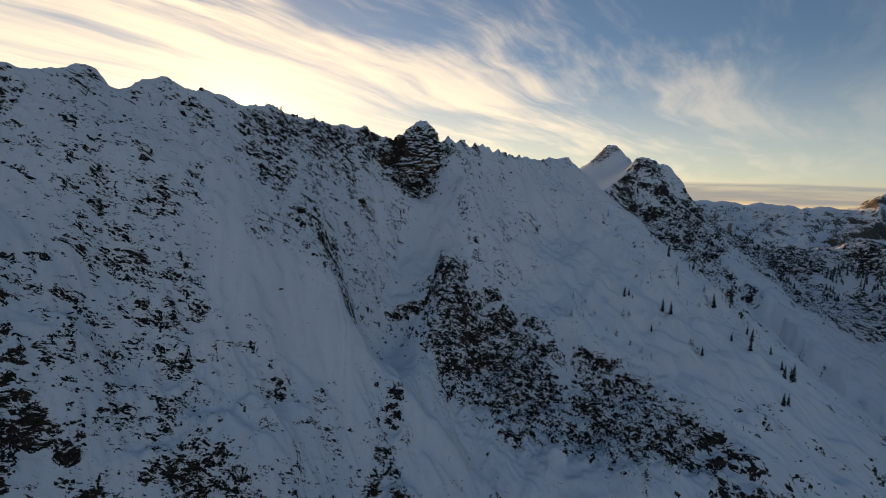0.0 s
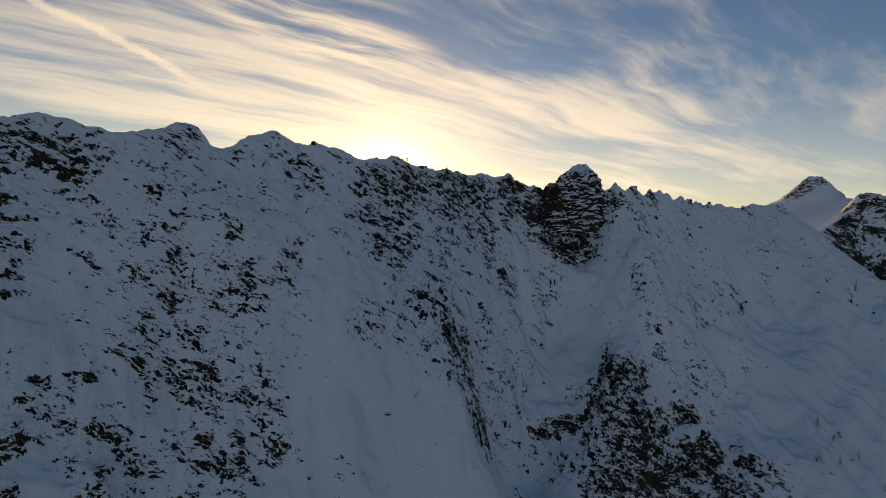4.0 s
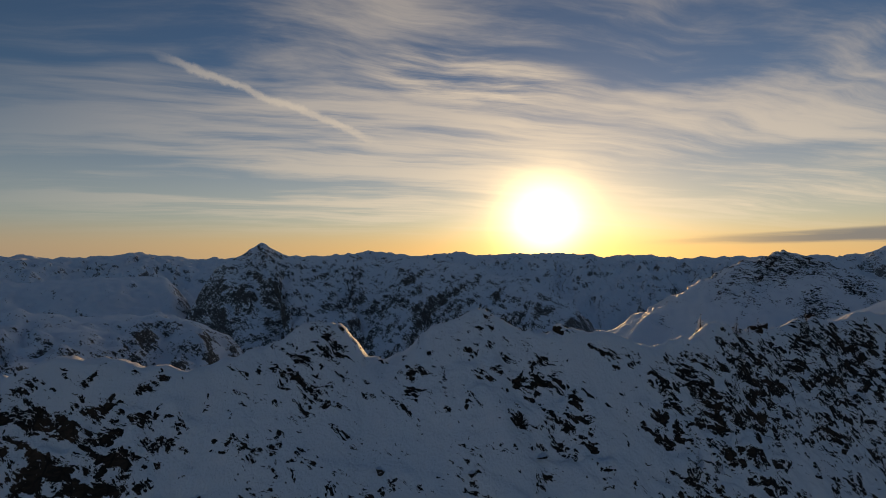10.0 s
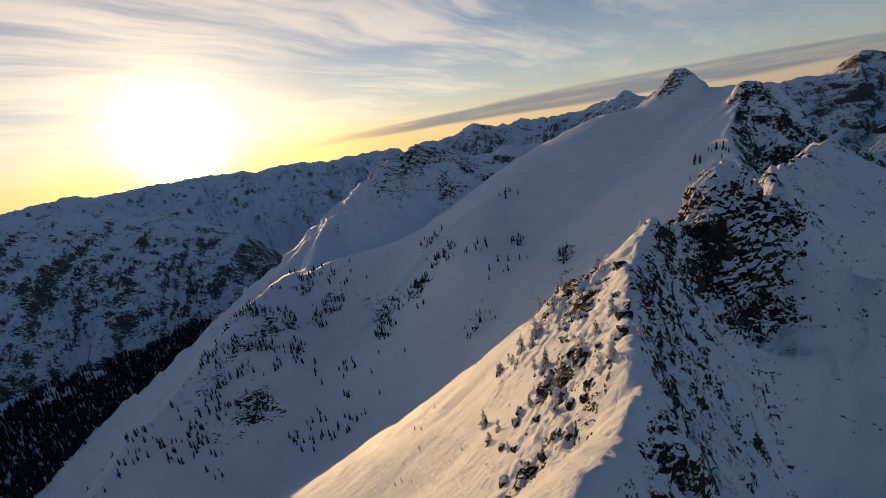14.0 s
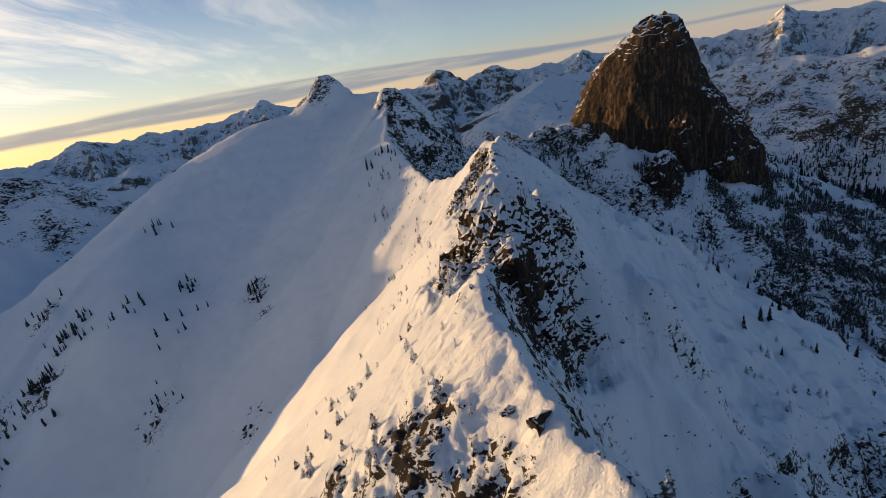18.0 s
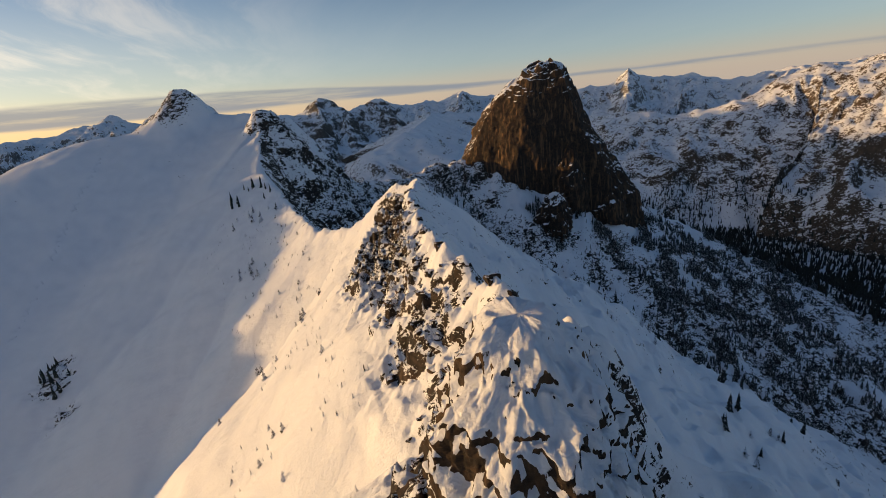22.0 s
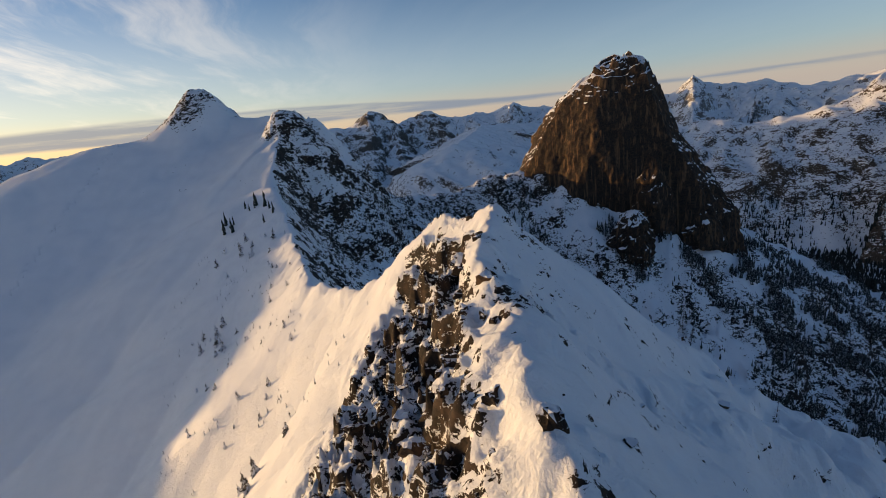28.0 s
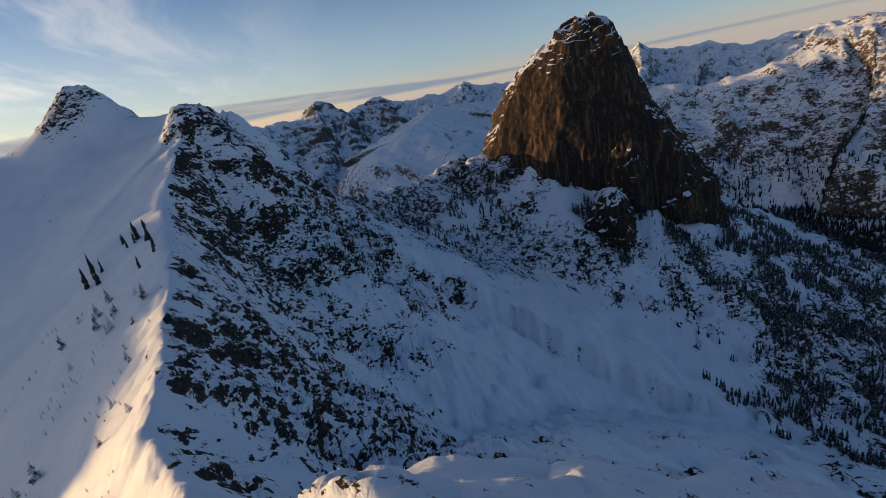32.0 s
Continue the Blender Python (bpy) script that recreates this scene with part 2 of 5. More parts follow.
def snowy_ground(name, coarse, dark, mid, pale, lean=0.0):
    """Snow over rock: the vertex value rock says how much rock stands out, broken up by relief and noise. coarse: metres of the rock lumps."""
    m, n, geo = surface(name)
    place = geo.outputs["Position"]
    amount = n.add("ShaderNodeAttribute", {"attribute_name": "rock"}).outputs["Fac"]
    # shards of rock, drawn out a little along the strata
    wander = n.add("ShaderNodeTexNoise", {}, Vector=place, Scale=0.6 / coarse, Detail=4).outputs["Color"]
    strike = n.mapped(n.mapped(place, (1, 1, 1), (0, 0, -42)), (1, 1, 1), (14, -30, 0))
    strike = n.vmath("ADD", strike, n.vmath("MULTIPLY", n.vmath("SUBTRACT", wander, (0.5, 0.5, 0.5)), (1.3 * coarse, 1.3 * coarse, 1.3 * coarse)))
    long = n.vmath("MULTIPLY", strike, (0.55, 1.0, 1.4))
    clumps = n.noise(long, 0.60 / coarse, 11, 0.68, 0.25)
    chips = n.add("ShaderNodeTexVoronoi", {}, Vector=long, Scale=2.6 / coarse)
    grit = n.noise(n.vmath("MULTIPLY", strike, (0.7, 1.0, 1.8)), 4.5 / coarse, 8, 0.7, 0.2)
    steep = n.math("SUBTRACT", 1.0, n.add("ShaderNodeSeparateXYZ", {}, i0=geo.outputs["Normal"]).outputs[2])
    v = n.math("ADD", amount, n.math("MULTIPLY", n.math("SUBTRACT", clumps, 0.5), 2.1 if coarse < 8 else 1.7))
    v = n.math("ADD", v, n.math("MULTIPLY", n.math("SUBTRACT", 0.47, chips.outputs["Distance"]), 0.35))
    v = n.math("ADD", v, n.math("MULTIPLY", n.math("SUBTRACT", n.add("ShaderNodeSeparateXYZ", {}, i0=chips.outputs["Color"]).outputs[0], 0.5), 0.34))
    v = n.math("ADD", v, n.math("MULTIPLY", n.math("SUBTRACT", grit, 0.5), 1.3 if coarse < 8 else 1.2))
    v = n.math("ADD", v, n.math("MULTIPLY", n.math("SUBTRACT", steep, 0.36), 0.45 + lean))
    ledges = n.noise(n.mapped(n.vmath("ADD", place, n.vmath("MULTIPLY", wander, (0.0, 0.0, 5.0))), (0.20, 0.20, 0.85), (14, -16, 0)), 3.2 / coarse, 5, 0.6, 0.9)
    v = n.math("ADD", v, n.math("MULTIPLY", n.math("MULTIPLY", n.math("SUBTRACT", ledges, 0.52), 1.5 if coarse < 6 else 0.8), n.step(amount, 0.28, 0.55)))
    bare = n.step(v, 0.5, 0.53)
    rock, bands, grain = rock_colour(n, place, dark, mid, pale)
    drift = n.math("ADD", n.noise(n.mapped(place, (0.25, 0.6, 0.6), (0, 0, 50)), 0.9, 5, 0.55), n.math("MULTIPLY", n.noise(place, 1.4, 5, 0.65), 0.6))
    rime = n.noise(n.mapped(place, (1.0, 1.0, 0.6), (0, 0, 30)), 2.4, 7, 0.62, 0.4)
    snow = n.mix(n.step(n.noise(place, 0.05, 4), 0.3, 0.75), (0.84, 0.855, 0.88, 1), (0.89, 0.895, 0.91, 1))
    snow = n.mix(n.step(v, 0.44, 0.52, 0.0, 0.12), snow, (0.45, 0.44, 0.44, 1))
    height = n.math("ADD", n.math("MULTIPLY", bare, n.math("ADD", n.math("MULTIPLY", bands, 0.8), n.math("MULTIPLY", grain, 0.5))), n.math("MULTIPLY", n.math("SUBTRACT", 1.0, bare), n.math("ADD", n.math("MULTIPLY", drift, 1.6 if coarse < 6 else 0.35), n.math("ADD", n.math("MULTIPLY", rime, 1.7 if coarse < 6 else 0.0), 0.9))))
    finish(n, n.mix(bare, snow, rock), n.step(bare, 0, 1, 0.62, 0.9), height, 0.12 * coarse ** 0.7, 0.7)
    return m


RIDGE_MAT = snowy_ground("snow_over_ridge_rock", 2.3, (0.026, 0.02, 0.015, 1), (0.066, 0.044, 0.03, 1), (0.16, 0.094, 0.056, 1))
SLOPE_MAT = snowy_ground("snow_over_slope_rock", 6.5, (0.035, 0.029, 0.024, 1), (0.08, 0.062, 0.047, 1), (0.17, 0.12, 0.08, 1), 0.1)
# distance haze is put into these two rock colours, palest on the farthest ranges
HAZED_FAR_MAT = snowy_ground("snow_over_hazed_mountain_rock", 12.0, (0.12, 0.108, 0.098, 1), (0.20, 0.18, 0.16, 1), (0.29, 0.26, 0.23, 1), 0.35)
HAZED_FARTHEST_MAT = snowy_ground("thick_snow_over_hazed_rock", 22.0, (0.24, 0.23, 0.225, 1), (0.32, 0.30, 0.285, 1), (0.40, 0.37, 0.34, 1), 0.2)
TAN_MAT = snowy_ground("snow_over_tan_rock", 13.0, (0.09, 0.07, 0.052, 1), (0.17, 0.125, 0.09, 1), (0.28, 0.205, 0.145, 1), 0.2)


def crag_rock(name, dark, mid, pale, cover, patch=0.35, spread=0.9):
    """Bare rock with snow on whatever faces up. cover: how flat a face must lie to hold snow."""
    m, n, geo = surface(name)
    place = geo.outputs["Position"]
    rock, bands, grain = rock_colour(n, place, dark, mid, pale)
    streak = n.noise(n.mapped(place, (0.22, 0.22, 0.02)), 1.0, 5, 0.6)
    rock = n.mix(n.step(streak, 0.5, 0.68, 0.0, 0.75), rock, pale)
    flat = n.add("ShaderNodeSeparateXYZ", {}, i0=geo.outputs["Normal"]).outputs[2]
    v = n.math("ADD", flat, n.math("MULTIPLY", n.math("SUBTRACT", n.noise(place, patch, 8, 0.7), 0.5), spread))
    snow = n.step(v, cover, cover + 0.03)
    height = n.math("ADD", n.math("ADD", bands, n.math("MULTIPLY", grain, 0.5)), n.math("MULTIPLY", snow, 0.6))
    finish(n, n.mix(snow, rock, (0.84, 0.85, 0.88, 1)), 0.85, height, 0.6, 0.8)
    return m


CRAG_MAT = crag_rock("crest_rock", (0.03, 0.021, 0.014, 1), (0.08, 0.05, 0.03, 1), (0.16, 0.09, 0.045, 1), 0.60)
TOWER_MAT = crag_rock("tower_rock", (0.035, 0.026, 0.02, 1), (0.075, 0.048, 0.031, 1), (0.20, 0.11, 0.055, 1), 0.63, 0.16, 0.95)


def plain(name, colour, rough=0.7, spread=0.25, scale=1.5):
    m, n, geo = surface(name)
    t = n.noise(geo.outputs["Position"], scale, 5, 0.6)
    r = n.add("ShaderNodeObjectInfo").outputs["Random"]
    dark = tuple(c * (1 - spread) for c in colour[:3]) + (1,)
    pale = tuple(min(1, c * (1 + spread)) for c in colour[:3]) + (1,)
    finish(n, n.mix(n.math("ADD", n.math("MULTIPLY", t, 0.6), n.math("MULTIPLY", r, 0.4)), dark, pale), rough, t, 0.05, 0.4)
    return m


def needles(name, green, snow):
    """Dark needles, with snow lying on what faces up."""
    m, n, geo = surface(name)
    t = n.noise(geo.outputs["Position"], 1.7, 5, 0.7)
    r = n.add("ShaderNodeObjectInfo").outputs["Random"]
    c = n.mix(t, tuple(0.55 * v for v in green[:3]) + (1,), tuple(1.5 * v for v in green[:3]) + (1,))
    lie = n.math("ADD", n.math("MULTIPLY", r, 0.12), n.noise(geo.outputs["Position"], 0.9, 4, 0.7))
    finish(n, n.mix(n.step(lie, 1.0 - snow, 1.08 - snow), c, (0.78, 0.79, 0.82, 1)), 0.8)
    return m


BARK_MAT = plain("bark", (0.07, 0.05, 0.038, 1), 0.9, 0.35, 6)
FIR_MAT = needles("fir_needles", (0.03, 0.035, 0.026, 1), 0.34)
FROST_MAT = needles("frosted_needles", (0.06, 0.055, 0.045, 1), 0.53)
WOOD_MAT = needles("valley_woods", (0.022, 0.026, 0.02, 1), 0.30)
SNOW_MAT = plain("packed_snow", (0.84, 0.85, 0.88, 1), 0.6, 0.03, 0.8)

# ---------------------------------------------------------------- terrain mathematics
def hash2(i, j, seed):
    n = (i * 374761393 + j * 668265263 + seed * 974711) & 0x7FFFFFFF
    n = ((n ^ (n >> 13)) * 1274126177) & 0x7FFFFFFF
    return (n ^ (n >> 16)) & 0xFFFF


GRAD = np.stack([np.cos(np.arange(64) * math.tau / 64), np.sin(np.arange(64) * math.tau / 64)], -1)


def perlin(x, y, seed=0):
    """Smooth noise from about -1 to 1, one lump a unit."""
    xi, yi = np.floor(x).astype(np.int64), np.floor(y).astype(np.int64)
    fx, fy = x - xi, y - yi
    u, v = fx * fx * fx * (fx * (fx * 6 - 15) + 10), fy * fy * fy * (fy * (fy * 6 - 15) + 10)
    total = 0
    for dx, wx in ((0, 1 - u), (1, u)):
        for dy, wy in ((0, 1 - v), (1, v)):
            g = GRAD[hash2(xi + dx, yi + dy, seed) & 63]
            total = total + wx * wy * (g[..., 0] * (fx - dx) + g[..., 1] * (fy - dy))
    return total * 1.5


def fbm(x, y, octaves, seed=0, gain=0.5):
    total, amp = 0, 1.0
    for k in range(octaves):
        total = total + amp * perlin(x * 2 ** k + 17.3 * k, y * 2 ** k - 9.1 * k, seed + k)
        amp *= gain
    return total


def ridged(x, y, octaves, seed=0, gain=0.5):
    """Sharp crests, from about 0 to 1."""
    total, amp, norm = 0, 1.0, 0
    for k in range(octaves):
        total = total + amp * (1 - np.abs(perlin(x * 2 ** k + 5.7 * k, y * 2 ** k + 3.3 * k, seed + k)))
        norm += amp
        amp *= gain
    return total / norm


def ramp(x, a, b):
    t = np.clip((x - a) / (b - a), 0, 1)
    return t * t * (3 - 2 * t)


def softmax2(a, b, k):
    m = np.maximum(a, b)
    return m + k * np.log1p(np.exp(-np.abs(a - b) / k))


def tent(x, y, line, reach, foot, width):
    """A ridge along points (x, y, z, slope on the left, slope on the right): steep by the crest, easing to the foot slope."""
    best = None
    for (ax, ay, az, al, ar), (bx, by, bz, bl, br) in zip(line, line[1:]):
        dx, dy = bx - ax, by - ay
        s = np.clip(((x - ax) * dx + (y - ay) * dy) / (dx * dx + dy * dy), 0, 1)
        px, py = x - ax - s * dx, y - ay - s * dy
        d = np.sqrt(px * px + py * py + width * width) - width
        left = ramp((dx * py - dy * px) / math.hypot(dx, dy), -3, 3)
        slope = (al + s * (bl - al)) * left + (ar + s * (br - ar)) * (1 - left)
        h = az + s * (bz - az) - (slope - foot) * reach * (1 - np.exp(-d / reach)) - foot * d
        best = h if best is None else np.maximum(best, h)
    return best


# crest of the main ridge: x, y, z, slope towards the sun, slope on the shaded side
CREST_A = [(-420, -160, -10, 0.8, 1.1), (-215, 60, 31, 0.8, 1.5), (-142, 157, 38, 0.85, 1.9), (-128, 178, 36.5, 0.9, 1.9), (-115, 191, 43.5, 0.95, 1.8),
           (-108, 194, 39, 0.95, 1.9), (-102.5, 198, 40.5, 0.95, 1.9), (-97, 204, 39.5, 0.95, 1.9), (-85, 216, 37.5, 0.95, 1.9), (-77.5, 236, 38.5, 0.95, 1.9),
           (-68, 256, 38, 0.9, 2.0), (-58, 271, 39.5, 0.85, 2.3), (-44, 286, 39.5, 0.9, 2.3), (-30, 294, 37, 0.95, 2.2), (-19, 300, 42.5, 1.0, 2.0), (-1, 302, 37, 1.0, 1.9)]
CREST_B = [(-1, 302, 37, 1.05, 1.9), (30, 337, 37, 1.1, 1.5), (62, 363, 35.5, 1.0, 1.05), (84, 379, 35.5, 1.05, 0.95), (99, 386, 38.5, 1.2, 0.95), (102, 399, 34.5, 1.2, 1.0),
           (108, 430, 14, 1.05, 1.1), (117, 464, 8, 0.85, 1.4), (157, 525, 9, 0.5, 1.6)]
CREST_C = [(157, 525, 9, 0.5, 1.8), (214, 617, 24, 0.3, 2.2), (258, 664, 49, 0.5, 2.4), (282, 684, 58, 1.3, 2.4), (312, 704, 60, 1.5, 1.8), (309, 750, 66, 1.4, 0.9),
           (285, 812, 80, 0.9, 0.9), (262, 900, 40, 0.7, 0.8), (204, 1100, -40, 0.6, 0.7), (60, 1230, -5, 0.6, 0.7), (-73, 1279, 42, 0.7, 0.8)]
BENCH = [(200, 860, 30, 0.6, 0.6), (12, 807, -26, 0.6, 0.5), (-120, 850, -75, 0.6, 0.5), (-250, 900, -95, 0.6, 0.5)]
NOSE = [(-73, 1279, 57, 0.6, 1.2), (-150, 1240, 31, 0.6, 1.5), (-225, 1180, -16, 0.6, 1.5), (-285, 1080, -72, 0.5, 1.5), (-309, 933, -97, 0.45, 1.5), (-358, 790, -115, 0.4, 1.5), (-392, 690, -150, 0.4, 1.4),
        (-425, 593, -172, 0.4, 1.3), (-432, 520, -190, 0.4, 1.2), (-445, 380, -270, 0.4, 0.9)]
BASIN_RIM = [(298, 693, 73, 0.9, 1.7), (360, 715, 25, 0.8, 1.3), (450, 740, -35, 0.7, 0.8), (560, 735, -50, 0.7, 0.7), (650, 690, -42, 0.7, 0.9),
             (710, 600, -15, 0.9, 1.2), (740, 545, -20, 1.0, 1.3), (800, 470, -95, 1.0, 0.9), (870, 390, -160, 0.9, 0.7), (960, 250, -320, 0.9, 0.6), (1030, 80, -420, 0.8, 0.5)]
# buttresses and gullies of the shaded face: x, y, height, radius
SWELLS = [(4, 297, 3.4, 8), (12, 303, 3.4, 7), (10, 296, 2.2, 5), (7, 299, 2.6, 5), (-150, 146, 2.6, 7), (-139, 160, -2.0, 5), (-131, 173, 2.9, 5), (-125, 181, -5.4, 5), (-83, 223, 2.8, 5), (-77, 275, 5, 8), (-92, 261, 3, 7), (8, 239, 27, 17), (-26, 224, -26, 15), (-34, 205, -16, 16), (10, 278, 15, 15), (-12, 285, -10, 10), (31, 266, 9, 16), (76, 318, -15, 20),
          (-91, 166, 9, 22), (-116, 163, 10, 16), (70, 222, -10, 25), (40, 232, -4, 12), (14, 222, -8, 12),
          (-45, 662, 24, 62), (-168, 748, -34, 60), (-300, 966, -22, 60)]


# summits that stand over their ridges: x, y, top, slope, roundness, flatness
PEAKS = [(284, 812, 106, 1.6, 12, 11), (272, 846, 84, 1.6, 8, 4), (288, 688, 74, 1.9, 14, 15), (304, 702, 72, 1.9, 12, 14), (322, 703, 67, 1.7, 12, 12), (-73, 1279, 55, 0.9, 10, 4)]


def along(x, y):
    """Distances along and across the main ridge, which heads 42 degrees from the x axis; across is positive on the sunny side."""
    c, s = math.cos(radians(42)), math.sin(radians(42))
    return x * c + (y - 300) * s, -x * s + (y - 300) * c


def big_form(x, y):
    h = np.maximum(tent(x, y, CREST_A, 110, 0.75, 1.5), tent(x, y, CREST_B, 110, 0.75, 1.2))
    h = np.maximum(h, tent(x, y, CREST_C, 110, 0.7, 3.0))
    h = softmax2(h, tent(x, y, BENCH, 220, 0.55, 25), 14)
    h = softmax2(h, tent(x, y, NOSE, 450, 0.55, 10), 8)
    h = softmax2(h, tent(x, y, BASIN_RIM, 160, 0.46, 6), 9)
    for sx, sy, dz, r in SWELLS:
        h = h + dz * np.exp(-((x - sx) ** 2 + (y - sy) ** 2) / (r * r))
    for px, py, top, slope, cut, table in PEAKS:
        d = np.hypot(x - px, y - py)
        h = np.maximum(h, np.minimum(top - 0.1 * d, top + table - slope * np.sqrt(d * d + cut * cut) + slope * cut * 0.6))
    # the snow bowl below the white peak
    inside = np.exp(-(((x - 70) ** 2 + (y - 700) ** 2) / 270.0 ** 2) ** 2)
    inside = inside * ramp(-0.784 * (x - 117) + 0.62 * (y - 464), 2, 18)
    bowl = 92 + 0.437 * (x - 284) + 0.353 * (y - 810)
    h = h + inside * (softmax2(h, np.minimum(bowl, 78), 7) - h)
    valley = -455 + 14 * perlin(x / 500, y / 500, 3)
    return softmax2(h, valley, 20)



# ---------------------------------------------------------------- large structure: the ridge, basins and valley
def grid_mesh(name, X, Y, Z, rock, material, wrap=False, keep=None, other=None):
    """A sheet of quads over arrays of the same shape."""
    rows, cols = Z.shape
    mesh = bpy.data.meshes.new(name)
    co = np.stack([X, Y, Z], -1).reshape(-1, 3).astype(np.float32)
    i, j = np.meshgrid(np.arange(rows - 1), np.arange(cols if wrap else cols - 1), indexing="ij")
    jn = (j + 1) % cols
    quads = np.stack([i * cols + j, i * cols + jn, (i + 1) * cols + jn, (i + 1) * cols + j], -1)
    if keep is not None:
        quads = quads[keep[i, j] | keep[i + 1, j] | keep[i, jn] | keep[i + 1, jn]]
    quads = quads.reshape(-1, 4).astype(np.int32)
    return co, quads, rock.reshape(-1).astype(np.float32), np.zeros(len(quads), np.int32) if other is None else other.reshape(-1)[quads[:, 0]].astype(np.int32)


def sheet_object(name, pieces, *materials):
    co, quads, rock, slot, base = [], [], [], [], 0
    for c, q, r, m in pieces:
        co.append(c), quads.append(q + base), rock.append(r), slot.append(m)
        base += len(c)
    co, quads, rock, slot = np.concatenate(co), np.concatenate(quads), np.concatenate(rock), np.concatenate(slot)
    mesh = bpy.data.meshes.new(name)
    mesh.vertices.add(len(co))
    mesh.vertices.foreach_set("co", co.ravel())
    mesh.loops.add(quads.size)
    mesh.loops.foreach_set("vertex_index", quads.ravel())
    mesh.polygons.add(len(quads))
    mesh.polygons.foreach_set("loop_start", np.arange(0, quads.size, 4, dtype=np.int32))
    mesh.update(calc_edges=True)
    mesh.polygons.foreach_set("use_smooth", np.ones(len(quads), dtype=bool))
    mesh.attributes.new("rock", "FLOAT", "POINT").data.foreach_set("value", rock)
    for m in materials:
        mesh.materials.append(m)
    mesh.polygons.foreach_set("material_index", slot)
    return new(name, mesh)


def flatness(X, Y, Z):
    """The upward share of the normal."""
    xu, xv = np.gradient(X)
    yu, yv = np.gradient(Y)
    zu, zv = np.gradient(Z)
    nx, ny, nz = yu * zv - zu * yv, zu * xv - xu * zv, xu * yv - yu * xv
    return np.abs(nz) / np.sqrt(nx * nx + ny * ny + nz * nz + 1e-12)


def crest_distance(x, y):
    best, side = None, None
    line = CREST_A + CREST_B[1:] + CREST_C[1:6]
    for (ax, ay, *_), (bx, by, *_) in zip(line, line[1:]):
        dx, dy = bx - ax, by - ay
        s = np.clip(((x - ax) * dx + (y - ay) * dy) / (dx * dx + dy * dy), 0, 1)
        px, py = x - ax - s * dx, y - ay - s * dy
        d, k = np.hypot(px, py), np.sign(dx * py - dy * px)
        side = k if best is None else np.where(d < best, k, side)
        best = d if best is None else np.minimum(best, d)
    return best, side


# where bare cliffs break the snow: x, y, radius, weight
CLIFFS = [(-98, 109, 27, 0.6), (-82, 127, 20, 0.7), (-66, 128, 14, 0.7), (-78, 138, 20, 0.7), (-58, 151, 9, 0.7), (40, 232, 26, 1.1), (92, 212, 30, 1.2), (6, 241, 22, 0.6), (-22, 293, 16, 1.2), (-36, 286, 14, 1.0),
          (-17, 176, 10, 0.9), (-15, 158, 10, 0.9), (63, 216, 16, 0.8), (150, 200, 40, 0.5), (-14, 313, 13, 0.9), (10, 333, 12, 0.8), (40, 359, 13, 0.9), (64, 381, 14, 1.0), (84, 398, 13, 1.1)]
# ragged rock along the crest
CRAGS = [(-24, 304, 16, 1.0), (-6, 312, 16, 0.9), (10, 330, 14, 0.7), (40, 352, 16, 0.8), (68, 380, 16, 0.9), (88, 396, 14, 1.1), (97, 400, 12, 1.0), (-74, 268, 14, 0.7), (-82, 248, 14, 0.6), (-92, 230, 12, 0.5), (-104, 214, 11, 0.5), (-68, 286, 13, 0.8), (-58, 300, 11, 0.6), (-118, 188, 10, 0.4), (-124, 200, 9, 0.5), (98, 392, 12, 0.8), (80, 384, 10, 0.6)]


def spots(x, y, table):
    total = np.zeros_like(x)
    for sx, sy, r, k in table:
        total = np.maximum(total, k * np.exp(-(((x - sx) ** 2 + (y - sy) ** 2) / (r * r)) ** 1.5))
    return total


# rock walls under the sunny edge of the crest: x, y, radius, weight
WALLS = [(-24, 307, 13, 1.0), (-12, 311, 11, 0.9), (-34, 300, 9, 0.7), (2, 319, 9, 0.7), (14, 333, 10, 0.7), (26, 345, 10, 0.8), (38, 355, 11, 0.8), (50, 366, 12, 0.9), (60, 376, 13, 1.0), (70, 384, 14, 1.1), (79, 391, 14, 1.2),
         (87, 395, 13, 1.2), (95, 399, 9, 0.9), (64, 390, 9, 0.6), (36, 364, 8, 0.5), (-74, 262, 7, 0.7), (-72, 276, 8, 0.9), (-78, 292, 7, 0.7), (-88, 241, 6, 0.6), (-99, 221, 6, 0.5), (-108, 206, 6, 0.5), (-64, 262, 5, 0.5), (-50, 280, 5, 0.5)]


